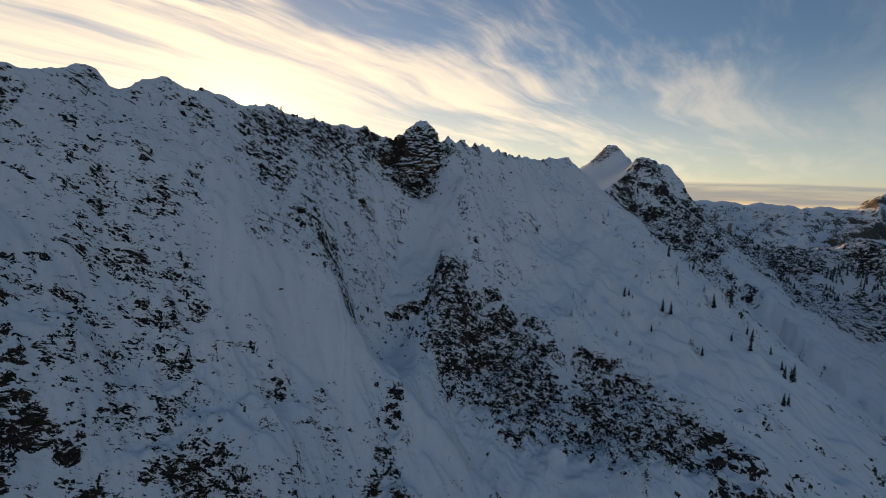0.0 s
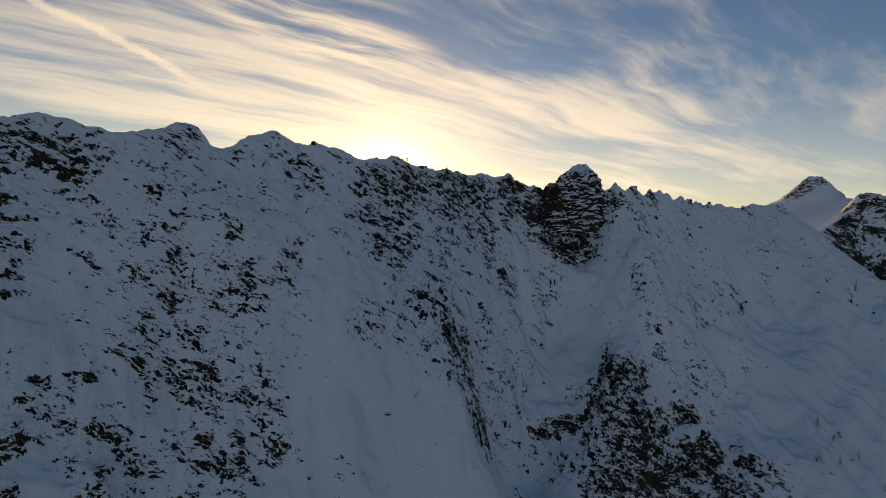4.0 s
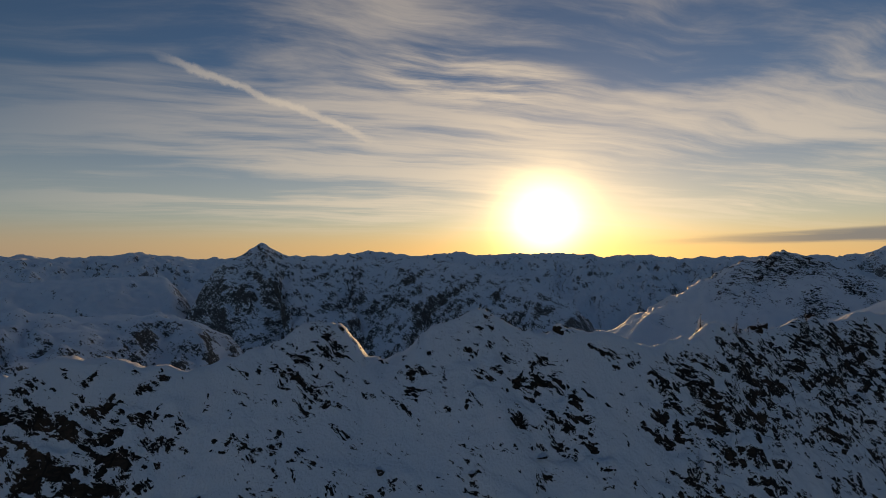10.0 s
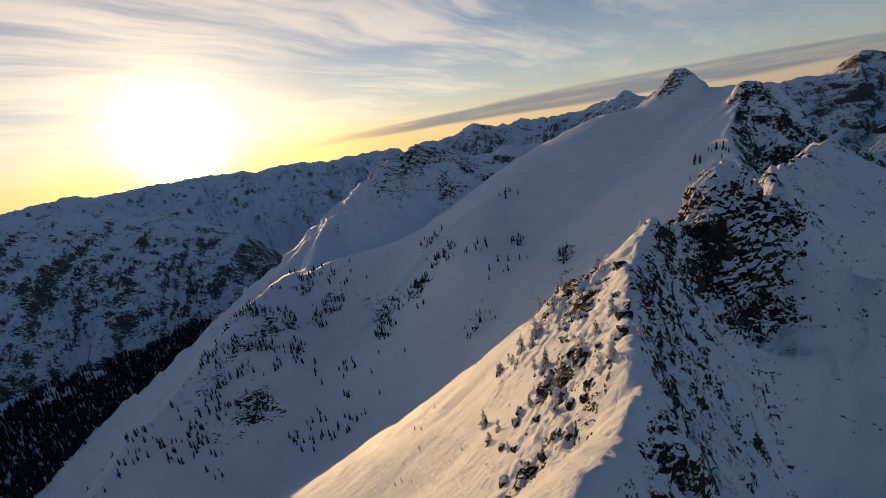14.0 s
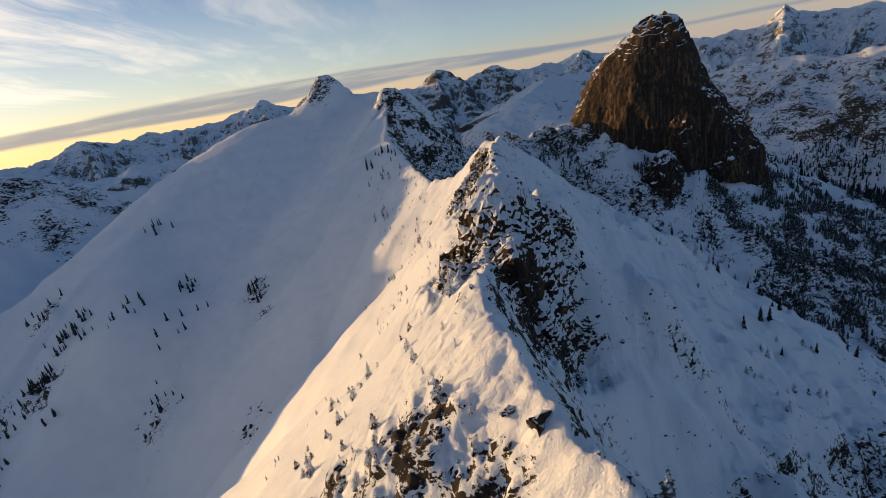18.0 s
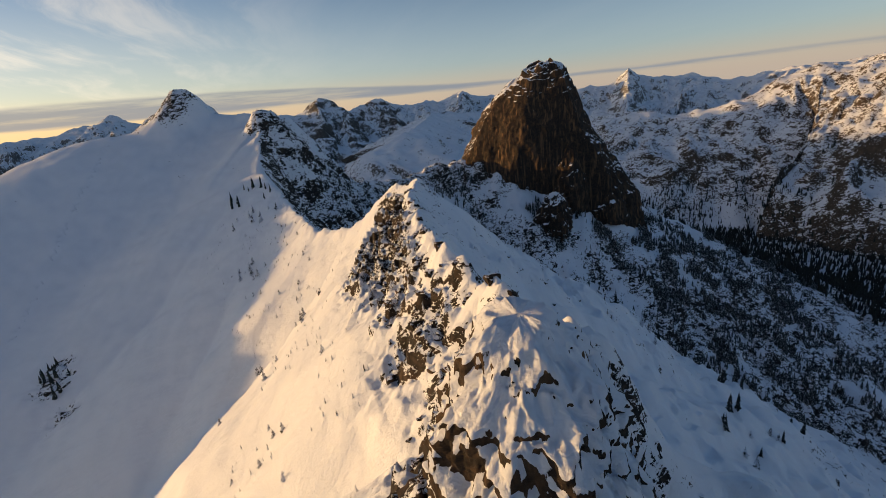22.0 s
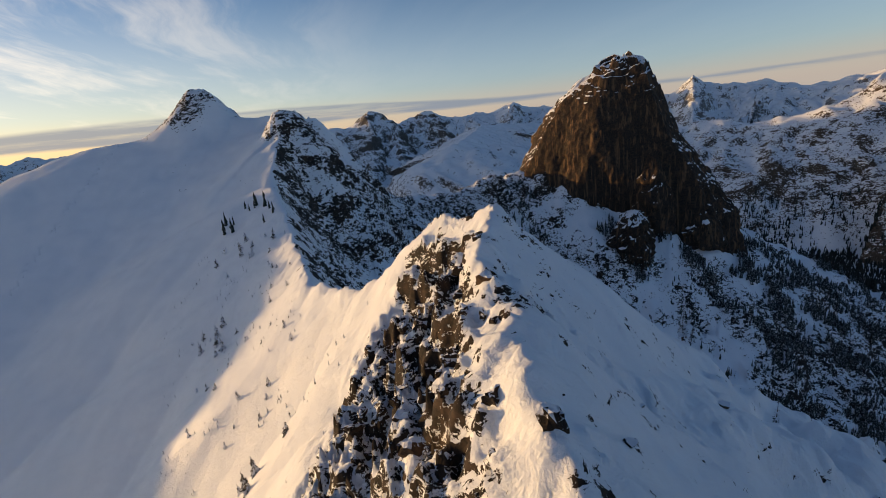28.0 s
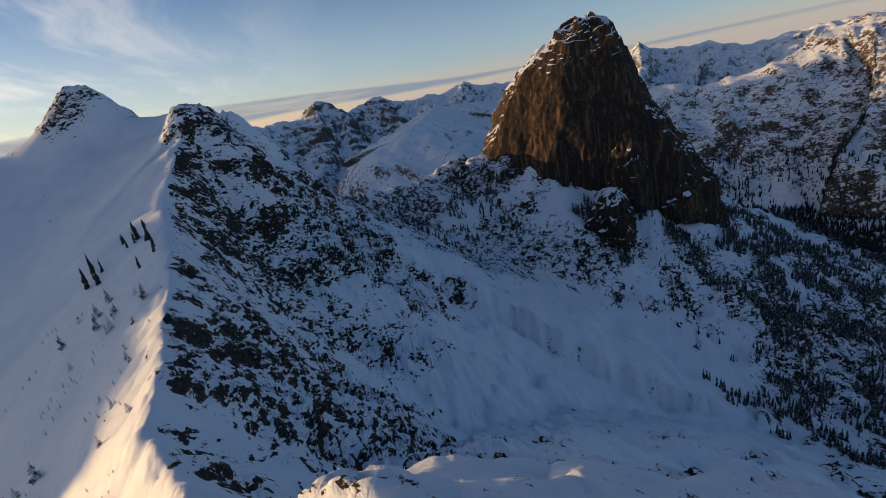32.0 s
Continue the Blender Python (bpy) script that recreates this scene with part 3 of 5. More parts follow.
def ground_shape(x, y, fine):
    """Height of the ground and how rocky it is, before the slope is known."""
    u, v = along(x, y)
    far = np.hypot(x, y - 300)
    wx, wy = fbm(x / 34, y / 34, 3, 11), fbm(x / 34, y / 34, 3, 23)
    d, side = crest_distance(x, y)
    loose = ramp(d, 2, 40)
    shade = side < 0
    bend = 1.2 + np.where(shade, 5.0, 1.2) * loose + 7 * ramp(far, 500, 900)
    h = big_form(x + bend * wx, y + bend * wy)
    # ribs and gullies that run down the slopes
    ribs = ridged((u + 0.25 * v + 7 * wx) / 26, v / 120, 3, 31) - 0.62
    h = h + np.where(shade, 9.0, 0.3) * ribs * ramp(d, 4, 50) * (1 - 0.75 * ramp(d, 160, 320))
    h = h + np.where(shade, 3.2, 0.12) * fbm(x / 17, y / 17, 3, 37) * ramp(d, 3, 25) * (1 - 0.7 * ramp(far, 350, 700))
    # teeth of the crest
    teeth = np.exp(-(d / 9.0) ** 2)
    rag = 0.8 + 1.6 * ramp(u, -60, 0) * (1 - ramp(u, 95, 125))
    h = h + teeth * rag * (1.7 * fbm(u / 11, v / 16, 3, 41) + 0.2 * np.maximum(perlin(u / 5.5, v / 7.0, 43), 0))
    # cliffs: stepped walls
    cliff = np.clip(spots(x, y, CLIFFS), 0, 1)
    tall = 15.0
    q = (h + 7 * wx + 4 * fbm(x / 13, y / 13, 2, 47)) / tall
    fl = np.floor(q)
    stair = (fl + ramp(q - fl, 0.50, 0.98) - q) * tall
    h = h + 0.5 * cliff * stair
    crag = np.clip(spots(x, y, CRAGS), 0, 1) * np.where(shade, 1.0, 0.3)
    wall = np.clip(spots(x, y, WALLS), 0, 1) * ramp(d, 0.5, 4.0)
    q = (h + 3.5 * fbm(x / 8, y / 8, 3, 147) + 2.2 * wx) / 8.0
    fl = np.floor(q)
    h = h + wall * ((fl + ramp(q - fl, 0.40, 0.95) - q) * (4.0 + 3.0 * ramp(u, -60, -20)) + (0.7 + 2.5 * ramp(u, -60, -20)) * (ridged(x / 5.5, y / 5.5, 3, 149, 0.6) - 0.62))
    block = ridged(x / 7.5 + 0.4 * wx, y / 7.5 + 0.4 * wy, 3, 53) - 0.6
    h = h + crag * block * np.where(shade, 4.0, 2.2) + cliff * (ridged(x / 8, y / 8, 3, 59) - 0.6) * 5.0
    # far off: spurs and hollows of the slopes
    h = h + 18 * ramp(far, 500, 1000) * (ridged(x / 160, y / 160, 4, 61) - 0.6) * ramp(h, -440, -380)
    patch = fbm(x / 60, y / 60, 3, 67) + np.where(shade, 1.3, 0.3) * ribs
    return h, d, shade, u, v, far, np.maximum(cliff, wall), np.maximum(crag, 0.7 * wall), patch


# stony slopes away from the crest: x, y, radius, weight
STONY = [(620, 270, 110, 1.3), (700, 200, 140, 1.4), (800, 150, 150, 1.4), (560, 140, 110, 1.3), (480, 230, 80, 0.8), (640, 400, 60, 1.1), (910, 90, 200, 1.4), (590, 330, 50, 1.0),
         (-385, 640, 85, 0.95), (-330, 770, 75, 0.9), (-205, 785, 40, 0.9), (-290, 690, 60, 0.8), (-92, 262, 9, 0.9), (-78, 275, 9, 0.9), (-88, 236, 8, 0.6), (-98, 222, 8, 0.6), (-84, 250, 6, 0.7), (-73, 1279, 190, 1.5), (-160, 1200, 110, 1.2), (-150, 735, 55, 0.8), (-60, 660, 40, 0.35), (284, 808, 12, 1.2), (268, 806, 20, 1.6), (256, 834, 26, 1.6), (246, 862, 26, 1.4), (236, 890, 26, 1.2), (330, 716, 20, 0.9), (292, 690, 30, 1.5), (274, 672, 14, 0.8), (330, 650, 60, 0.4), (290, 600, 50, 0.4), (690, 590, 170, 0.6), (560, 650, 130, 1.0),
         (450, 700, 80, 1.0), (375, 700, 50, 0.9), (800, 440, 150, 0.55), (880, 330, 160, 0.5), (640, 500, 50, 0.6), (-390, 640, 70, 0.4), (240, 560, 45, 0.3), (180, 500, 35, 0.5), (170, 470, 30, 0.5), (-128, 716, 36, 1.2), (-160, 740, 36, 1.2), (-200, 778, 34, 1.2), (-240, 800, 34, 1.1), (-268, 840, 30, 1.0), (-318, 640, 50, 1.0), (-350, 720, 55, 0.9), (-285, 715, 36, 0.8), (-60, 600, 24, 0.8), (34, 606, 16, 1.4), (22, 575, 12, 1.2), (-30, 500, 18, 0.9), (10, 690, 18, 1.0), (-90, 800, 24, 0.9), (-20, 780, 30, 0.5), (600, 320, 110, 0.5), (500, 340, 80, 0.35), (720, 290, 110, 0.6), (640, 470, 60, 0.6), (700, 430, 70, 0.6), (-330, 780, 60, 0.5)]


# smooth snow gullies and aprons on the shaded face: x, y, radius, weight
SNOWFIELDS = [(-72, 164, 13, 0.8), (-56, 172, 14, 1.0), (-40, 180, 14, 1.0), (-22, 186, 12, 1.0), (-6, 180, 13, 1.0), (-30, 198, 9, 0.6), (80, 290, 20, 0.8), (104, 284, 22, 1.0), (128, 270, 24, 1.0), (150, 246, 20, 0.8),
              (18, 198, 16, 1.0), (42, 206, 14, 0.9), (-138, 128, 22, 0.25), (-176, 110, 30, 0.4), (0, 272, 9, 0.9), (-12, 262, 9, 0.9), (-22, 246, 9, 0.8), (60, 330, 14, 0.5), (110, 330, 26, 0.6)]


# the smooth snow floor of the basin under the tower
BASIN_SNOW = [(330, 500, 45, 1.0), (395, 500, 58, 1.0), (440, 470, 60, 1.0), (385, 435, 65, 1.0), (470, 420, 60, 1.0), (490, 520, 36, 0.8), (300, 470, 40, 0.8), (320, 420, 50, 0.9)]


def strata(X, Y, h):
    """Rock beds that dip across the basin's walls, from about -0.6 to 0.6."""
    k = h + 0.55 * (0.62 * X - 0.78 * Y) + 9 * fbm(X / 60, Y / 60, 3, 211)
    q = 0.78 * X + 0.62 * Y
    return 1.5 * (ridged(k / 26, q / 150, 4, 213, 0.6) - 0.62) + 0.5 * fbm(k / 8, q / 40, 3, 217)


def ground_detail(X, Y, fine):
    h, d, shade, u, v, far, cliff, crag, patch = ground_shape(X, Y, fine)
    steep = 1 - flatness(X, Y, h)
    sunny = ~shade & (far < 700) & (u < 400)
    stony = 0.95 * patch - 0.46 + 0.35 * (ramp(steep, 0.28, 0.62) - 0.45)
    stony = stony + 0.9 * cliff + 1.2 * crag + spots(X, Y, STONY)
    stony = stony + 0.26 * shade * np.exp(-((d - 30) / 20) ** 2) * ramp(u, -150, -125) * (1 - ramp(u, -75, -45)) + 0.2 * shade * np.exp(-((d - 8) / 9) ** 2) * (1 - ramp(u, 30, 80)) + 0.25 * np.exp(-(d / 8) ** 2)
    stony = stony - 0.66 * sunny * ramp(d, 16, 40) * (1 - np.clip(spots(X, Y, STONY), 0, 1))
    # the bare rib beyond the notch, facing the basin
    stony = stony + 0.02 * shade * ramp(u, 150, 200) * (1 - ramp(d, 70, 120))
    # bare ribs between snow gullies on the basin's walls
    basin = ramp(u, 150, 200) * shade + ramp(-v, 190, 240)
    stony = stony + np.clip(basin, 0, 1) * (2.6 * (ridged((u + 0.45 * v) / 55 + 0.35 * patch, v / 260 + 0.2 * patch, 3, 131, 0.6) - 0.60) + 0.15)
    stony = stony + np.clip(basin, 0, 1) * (1.1 * strata(X, Y, h) - 0.14)
    stony = stony - 1.5 * spots(X, Y, BASIN_SNOW) + 0.16 * shade * ramp(u, 150, 200) * (1 - ramp(d, 60, 110))
    stony = stony - 1.2 * (steep < 0.12) * ramp(far, 300, 400) * (spots(X, Y, STONY) < 0.5)
    if fine:
        wx2 = fbm(X / 14, Y / 14, 2, 231)
        bare = np.clip(stony + 0.25, 0, 1.2) * (0.25 + 0.75 * ramp(d, 1.0, 7.0)) * np.where(shade, 1.0, 0.35 + 0.65 * ramp(u, -50, -15))
        h = h + bare * (1.5 * fbm(u / 5.5, v / 2.6, 4, 71, 0.55) + 0.9 * (ridged(u / 3.0 + v / 7, v / 1.7, 2, 75) - 0.55))
        tall = 3.4
        q = (h + 2.6 * fbm(u / 9, v / 4.5, 3, 77) + 0.16 * u) / tall
        fl = np.floor(q)
        h = h + 0.75 * bare * (fl + ramp(q - fl, 0.30, 0.96) - q) * tall
        h = h + 0.10 * fbm(X / 2.6, Y / 2.6, 3, 73) + 0.45 * ramp(d, 1, 10) * np.maximum(fbm(u / 9, v / 3.6, 3, 79), 0) * (1 - cliff) * shade
        # wind lips and drifts on the sunny side of the crest
        lips = ridged(u / 6.5 + v / 15 + 0.5 * fbm(u / 9, v / 9, 2, 85), v / 16 - u / 60, 3, 83) - 0.6
        h = h + 0.7 * ~shade * np.exp(-((d - 7) / 15) ** 2) * ramp(d, 0.5, 5) * lips * (1 - 0.8 * ramp(u, 0, 60))
        h = h + 0.28 * ~shade * np.exp(-((d - 4) / 22) ** 2) * (ridged(u / 2.6 + v / 6, v / 5.0, 2, 91) - 0.6) * (1 - 0.7 * ramp(u, 0, 60))
        h = h + 0.7 * np.exp(-(d / 3.0) ** 2) * ramp(perlin(u / 7.5, v / 9, 89), -0.2, 0.5) * (u < -10)
        puff = np.exp(-(d / 5.0) ** 2) * (0.75 + 0.25 * ramp(u, -60, 0)) * (0.65 * (1 - np.abs(perlin(u / 2.4, v / 2.6, 221))) + 0.3 * (1 - np.abs(perlin(u / 1.1, v / 1.2, 223))))
        h = h + 1.3 * shade * np.exp(-((d - 15) / 14) ** 2) * ramp(u, -30, -5) * (1 - ramp(u, 35, 60)) * (ridged(u / 6.0 + 0.7 * wx2, v / 20, 3, 233) - 0.6)
        flutes = np.exp(-((d - 5) / 9) ** 2) * ~shade * (ridged(u / 2.9 + 0.5 * wx2, v / 13, 2, 227) - 0.6)
        h = h + puff + 1.3 * flutes * (1 - 0.6 * ramp(u, 0, 60)) + 0.10 * fbm(X / 1.3, Y / 1.3, 2, 229)
        flat = flatness(X, Y, h)
        tangent = np.sqrt(np.maximum(1 / np.maximum(flat, 0.05) ** 2 - 1, 0))
        lone = ramp(ridged(u / 6.0, v / 3.4, 3, 87, 0.6), 0.86, 0.95) * (d < 110)
        near = -0.10 + 0.45 * ramp(tangent, 1.25, 2.6) * np.clip(0.25 + bare, 0, 1.0) + 0.46 * np.clip(stony + 0.08, 0, 1.1) + 0.42 * lone * ramp(stony, -1.1, -0.3) * shade + 0.13 * shade + 0.24 * cliff
        near = np.where(shade, np.maximum(near, 0.20 + 0.09 * (1 - ramp(u, -110, -80))), near)
        near = near + shade * (0.10 * np.exp(-((u + 178) / 17) ** 2) - 0.12 * (1 - ramp(u, -208, -190)) - 0.09 * np.exp(-((u + 132) / 22) ** 2) * (d < 45))
        wall = np.clip(spots(X, Y, WALLS), 0, 1) * (1 - 0.7 * ramp(u, 45, 75))
        near = near - 0.12 * ~shade * ramp(u, 70, 95) * (1 - ramp(u, 135, 150))
        near = np.minimum(near - 0.10 + 0.22 * wall + 0.20 * fbm(X / 11, Y / 11, 3, 241) - 0.42 * spots(X, Y, SNOWFIELDS) * (1 - 0.5 * cliff), 0.50 + 0.26 * wall + 0.10 * np.clip(spots(X, Y, CLIFFS), 0, 1))
        away = ramp(np.maximum(np.maximum(u - 160, -v - 120), v - 70), 0, 40)
        rock = near + away * (0.26 + 0.42 * np.clip(stony, -0.9, 0.8) - near)
    else:
        bare = np.clip(stony + 0.15, 0, 1) * ramp(far, 300, 420) * (1 - ramp(far, 1500, 2200))
        h = h + bare * (7 * fbm(X / 34, Y / 34, 4, 171, 0.55) + 4.0 * (ridged(X / 26 + Y / 60, Y / 14, 3, 175) - 0.6))
        q = (h + 7 * fbm(X / 40, Y / 40, 3, 177) + 0.2 * X - 0.1 * Y) / 13.0
        fl = np.floor(q)
        h = h + 0.7 * bare * (fl + ramp(q - fl, 0.35, 0.97) - q) * 13.0
        rock = 0.25 + 0.42 * np.clip(stony, -0.9, 1.0)
    return h, rock


def spaced(low, high, dense_low, dense_high, step, growth, widest):
    """Coordinates with a dense stretch that thin out to both sides."""
    mid = list(np.arange(dense_low, dense_high, step))
    for sign, start, stop in ((1, dense_high, high), (-1, dense_low, low)):
        at, s, side = start, step, []
        while sign * (stop - at) > 0:
            side.append(at)
            s = min(s * growth, widest)
            at += sign * s
        mid = mid + side if sign > 0 else side[::-1] + mid
    return np.array(sorted(set(mid)))


U = spaced(-330, 640, -235, 150, STEP, 1.012, 4.0)
V = spaced(-230, 260, -75, 32, STEP, 1.012, 4.0)
UU, VV = np.meshgrid(U, V, indexing="ij")
C42, S42 = math.cos(radians(42)), math.sin(radians(42))
XN, YN = UU * C42 - VV * S42, UU * S42 + VV * C42 + 300
ZN, RN = ground_detail(XN, YN, True)
AZ = np.arange(0, math.tau, math.tau / RAYS)
RAD = [60.0]
while RAD[-1] < 4850:
    RAD.append(RAD[-1] * 1.0125)
RR, AA = np.meshgrid(np.array(RAD), AZ, indexing="ij")
XP, YP = RR * np.cos(AA), 300 + RR * np.sin(AA)
ZP, RP = ground_detail(np.concatenate([XP, XP[:, :1]], 1), np.concatenate([YP, YP[:, :1]], 1), False)
ZP, RP = ZP[:, :-1], RP[:, :-1]
UP, VP = along(XP, YP)
outside = (UP < U[0] + 6) | (UP > U[-1] - 6) | (VP < V[0] + 6) | (VP > V[-1] - 6)
ZP = np.where(outside, ZP, ZP - 2.5)
ground = sheet_object("ground", [grid_mesh("near", XN, YN, ZN, RN, RIDGE_MAT, other=(UU > 175) | (VV < -150) | (VV > 90)), grid_mesh("far", XP, YP, ZP, RP, SLOPE_MAT, True, outside, np.ones_like(ZP))], RIDGE_MAT, SLOPE_MAT)
tagged(ground, "snow-covered rocky mountain ridge, bowls and valley floor", "ground", kind="structure")


def ground_z(x, y):
    """Height of the near sheet at one place, from its grid."""
    u, v = along(x, y)
    if U[0] < u < U[-1] and V[0] < v < V[-1]:
        i, j = int(np.searchsorted(U, u)) - 1, int(np.searchsorted(V, v)) - 1
        a, b = (u - U[i]) / (U[i + 1] - U[i]), (v - V[j]) / (V[j + 1] - V[j])
        return float((1 - a) * (1 - b) * ZN[i, j] + a * (1 - b) * ZN[i + 1, j] + (1 - a) * b * ZN[i, j + 1] + a * b * ZN[i + 1, j + 1])
    r, t = math.hypot(x, y - 300), math.atan2(y - 300, x) % math.tau
    i, j = min(max(int(math.log(r / 60.0) / math.log(1.0125)), 0), len(RAD) - 2), int(t / math.tau * RAYS) % RAYS
    a, b = min(max((r - RAD[i]) / (RAD[i + 1] - RAD[i]), 0), 1), t / math.tau * RAYS - int(t / math.tau * RAYS)
    k = (j + 1) % RAYS
    return float((1 - a) * ((1 - b) * ZP[i, j] + b * ZP[i, k]) + a * ((1 - b) * ZP[i + 1, j] + b * ZP[i + 1, k]))


# ---------------------------------------------------------------- mountains beyond the valleys
def bearing(eye, left, rise, far):
    """The point that many degrees left of +y and above the level, far metres from the eye."""
    return (eye[0] - far * math.sin(radians(left)), eye[1] + far * math.cos(radians(left)), eye[2] + far * math.tan(radians(rise)))


WEST, EAST = (-94, 148, 64), (-37, 297, 66)


def mountain_range(label, eye, crest, near_slope, far_slope, near_width, far_width, seed, rough=1.0, stony=0.0, step=14.0, material=HAZED_FAR_MAT, uneven=1.0):
    """A range along a crest of (degrees left, degrees up, metres off) seen from eye, with spurs and gullies down both sides."""
    pts = np.array([bearing(eye, *c) for c in crest])
    seg = np.r_[0, np.cumsum(np.hypot(*np.diff(pts[:, :2], axis=0).T))]
    n = int(seg[-1] / step) + 2
    s = np.linspace(0, seg[-1], n)
    cx, cy, cz = (np.interp(s, seg, pts[:, k]) for k in range(3))
    tx, ty = np.gradient(cx), np.gradient(cy)
    k = 9
    smooth = np.ones(2 * k + 1) / (2 * k + 1)
    tx, ty = (np.convolve(np.pad(a, k, mode="edge"), smooth, "valid") for a in (tx, ty))
    norm = np.hypot(tx, ty)
    nx, ny = -ty / norm, tx / norm
    if np.mean((cx - eye[0]) * nx + (cy - eye[1]) * ny) > 0:
        nx, ny = -nx, -ny  # towards the eye
    across = np.r_[-far_width * np.linspace(1, 0, 24) ** 1.5, near_width * np.linspace(0, 1, int(near_width / step) + 8)[1:] ** 1.25]
    S, T = np.meshgrid(s, across, indexing="ij")
    X, Y = cx[:, None] + nx[:, None] * T, cy[:, None] + ny[:, None] * T
    d = np.abs(T)
    base = cz[:, None] - np.where(T > 0, near_slope, far_slope) * d
    rel = seed * 13.7
    wob = fbm(S / 260 + rel, T / 260, 3, seed)
    spur = ridged((S + 90 * wob) / 330 + rel, T / 900, 4, seed + 5, 0.55) - 0.62
    gully = ridged((S + 60 * wob + 0.15 * d) / 95 + rel, T / 420, 3, seed + 9, 0.6) - 0.62
    rill = ridged((S + 30 * wob + 0.25 * d) / 42 + rel, T / 300, 3, seed + 11, 0.6) - 0.62
    Z = base + rough * (26 * rill * ramp(d, 5, 90) + 210 * spur * ramp(d, 0, 420) + 75 * gully * ramp(d, 5, 160) + 13 * fbm(X / 55, Y / 55, 4, seed + 2) * (0.5 + 0.5 * ramp(d, 0, 60)))
    Z = Z + rough * 20 * fbm(S / 130 + rel, T / 160, 4, seed + 17, 0.45) * np.exp(-d / 90)
    Z = Z - 260 * (1 - ramp(np.minimum(S, S.max() - S), 0, 260))
    Z = np.maximum(Z, -470)
    steep = 1 - flatness(X, Y, Z)
    beds = fbm((Z + 0.25 * S + 40 * wob) / 34, (S - 0.3 * Z) / 210, 4, seed + 29, 0.6)
    rock = 0.02 + uneven * (0.20 * fbm(X / 120, Y / 120, 4, seed + 21) + 0.5 * gully * ramp(d, 5, 120) + 0.5 * rill * ramp(d, 5, 60) + 0.22 * beds + 0.25 * spur * ramp(d, 0, 300) + 0.40 * (ramp(steep, 0.06, 0.36) - 0.45)) + stony - (0.7 if stony < 0.2 else 0.1) * (1 - ramp(Z, -430, -280))
    Z = Z - 220 * ramp(T, 0.8 * near_width, near_width)  # the foot runs under the valley floor
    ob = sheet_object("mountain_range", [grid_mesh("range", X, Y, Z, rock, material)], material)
    return tagged(ob, label, "mountain", "mountain ranges on the skyline", "structure")


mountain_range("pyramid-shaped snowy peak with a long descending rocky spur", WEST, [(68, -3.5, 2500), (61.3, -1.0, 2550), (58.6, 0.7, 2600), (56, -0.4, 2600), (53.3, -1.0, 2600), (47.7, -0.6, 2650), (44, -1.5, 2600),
               (40.5, -0.8, 2550), (36, -1.4, 2500), (31.4, -2.4, 2450), (24.5, -4.6, 2380), (19.3, -7.4, 2300), (14.5, -10.5, 2250)], 0.62, 0.6, 950, 500, 3, 0.9, 0.33, 11.0, HAZED_FAR_MAT, 0.75)
mountain_range("snowy foothill with scattered rock bands", WEST, [(100, -5.0, 1500), (80.5, -6.0, 1450), (74.5, -6.8, 1450), (68.8, -6.9, 1500), (62, -9.5, 1600), (54, -13.5, 1650)], 0.42, 0.4, 620, 350, 8, 1.0, 0.36, 11.0, HAZED_FAR_MAT, 0.75)
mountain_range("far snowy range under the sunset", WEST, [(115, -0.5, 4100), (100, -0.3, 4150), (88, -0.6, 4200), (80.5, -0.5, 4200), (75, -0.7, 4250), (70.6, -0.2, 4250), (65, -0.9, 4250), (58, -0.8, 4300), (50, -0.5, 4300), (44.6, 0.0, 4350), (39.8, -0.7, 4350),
               (35.0, -0.1, 4400), (31, -0.6, 4400), (27.6, -0.3, 4400), (21.9, -0.25, 4400), (17, -0.6, 4400), (13.7, -0.4, 4400), (9, -0.8, 4400), (4.4, -0.6, 4400), (-2.3, -0.5, 4300)], 0.33, 0.4, 1500, 300, 15, 0.9, 0.12, 16.0, HAZED_FARTHEST_MAT)
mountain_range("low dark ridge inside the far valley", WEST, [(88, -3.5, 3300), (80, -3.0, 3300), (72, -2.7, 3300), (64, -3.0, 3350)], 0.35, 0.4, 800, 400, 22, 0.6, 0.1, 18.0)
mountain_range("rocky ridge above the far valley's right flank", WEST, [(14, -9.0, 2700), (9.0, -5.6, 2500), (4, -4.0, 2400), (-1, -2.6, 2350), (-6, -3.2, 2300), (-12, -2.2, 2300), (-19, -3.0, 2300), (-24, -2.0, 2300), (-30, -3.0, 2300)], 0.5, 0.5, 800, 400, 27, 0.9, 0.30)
mountain_range("snowy peaks on the skyline", WEST, [(2, -0.9, 4440), (-2.3, -0.5, 4440), (-6, -0.3, 4440), (-8.9, 0.9, 4440), (-11, 0.0, 4440), (-14.5, 0.3, 4380), (-18.6, 0.1, 4380), (-22, 0.4, 4320), (-25.8, 1.5, 4320), (-28.6, 0.4, 4320), (-34, 0.2, 4320), (-40, 0.0, 4320), (-47, -0.2, 4440), (-56, -0.5, 4680)], 0.42, 0.45, 1250, 300, 34, 1.0, 0.22, 15.0, HAZED_FARTHEST_MAT)
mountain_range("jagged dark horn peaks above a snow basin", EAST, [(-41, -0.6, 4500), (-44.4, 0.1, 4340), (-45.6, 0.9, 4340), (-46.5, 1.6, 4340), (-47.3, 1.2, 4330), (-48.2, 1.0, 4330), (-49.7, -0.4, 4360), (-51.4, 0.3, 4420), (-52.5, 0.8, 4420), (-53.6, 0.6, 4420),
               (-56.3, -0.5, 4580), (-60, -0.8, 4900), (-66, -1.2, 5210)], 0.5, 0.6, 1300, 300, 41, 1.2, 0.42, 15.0)
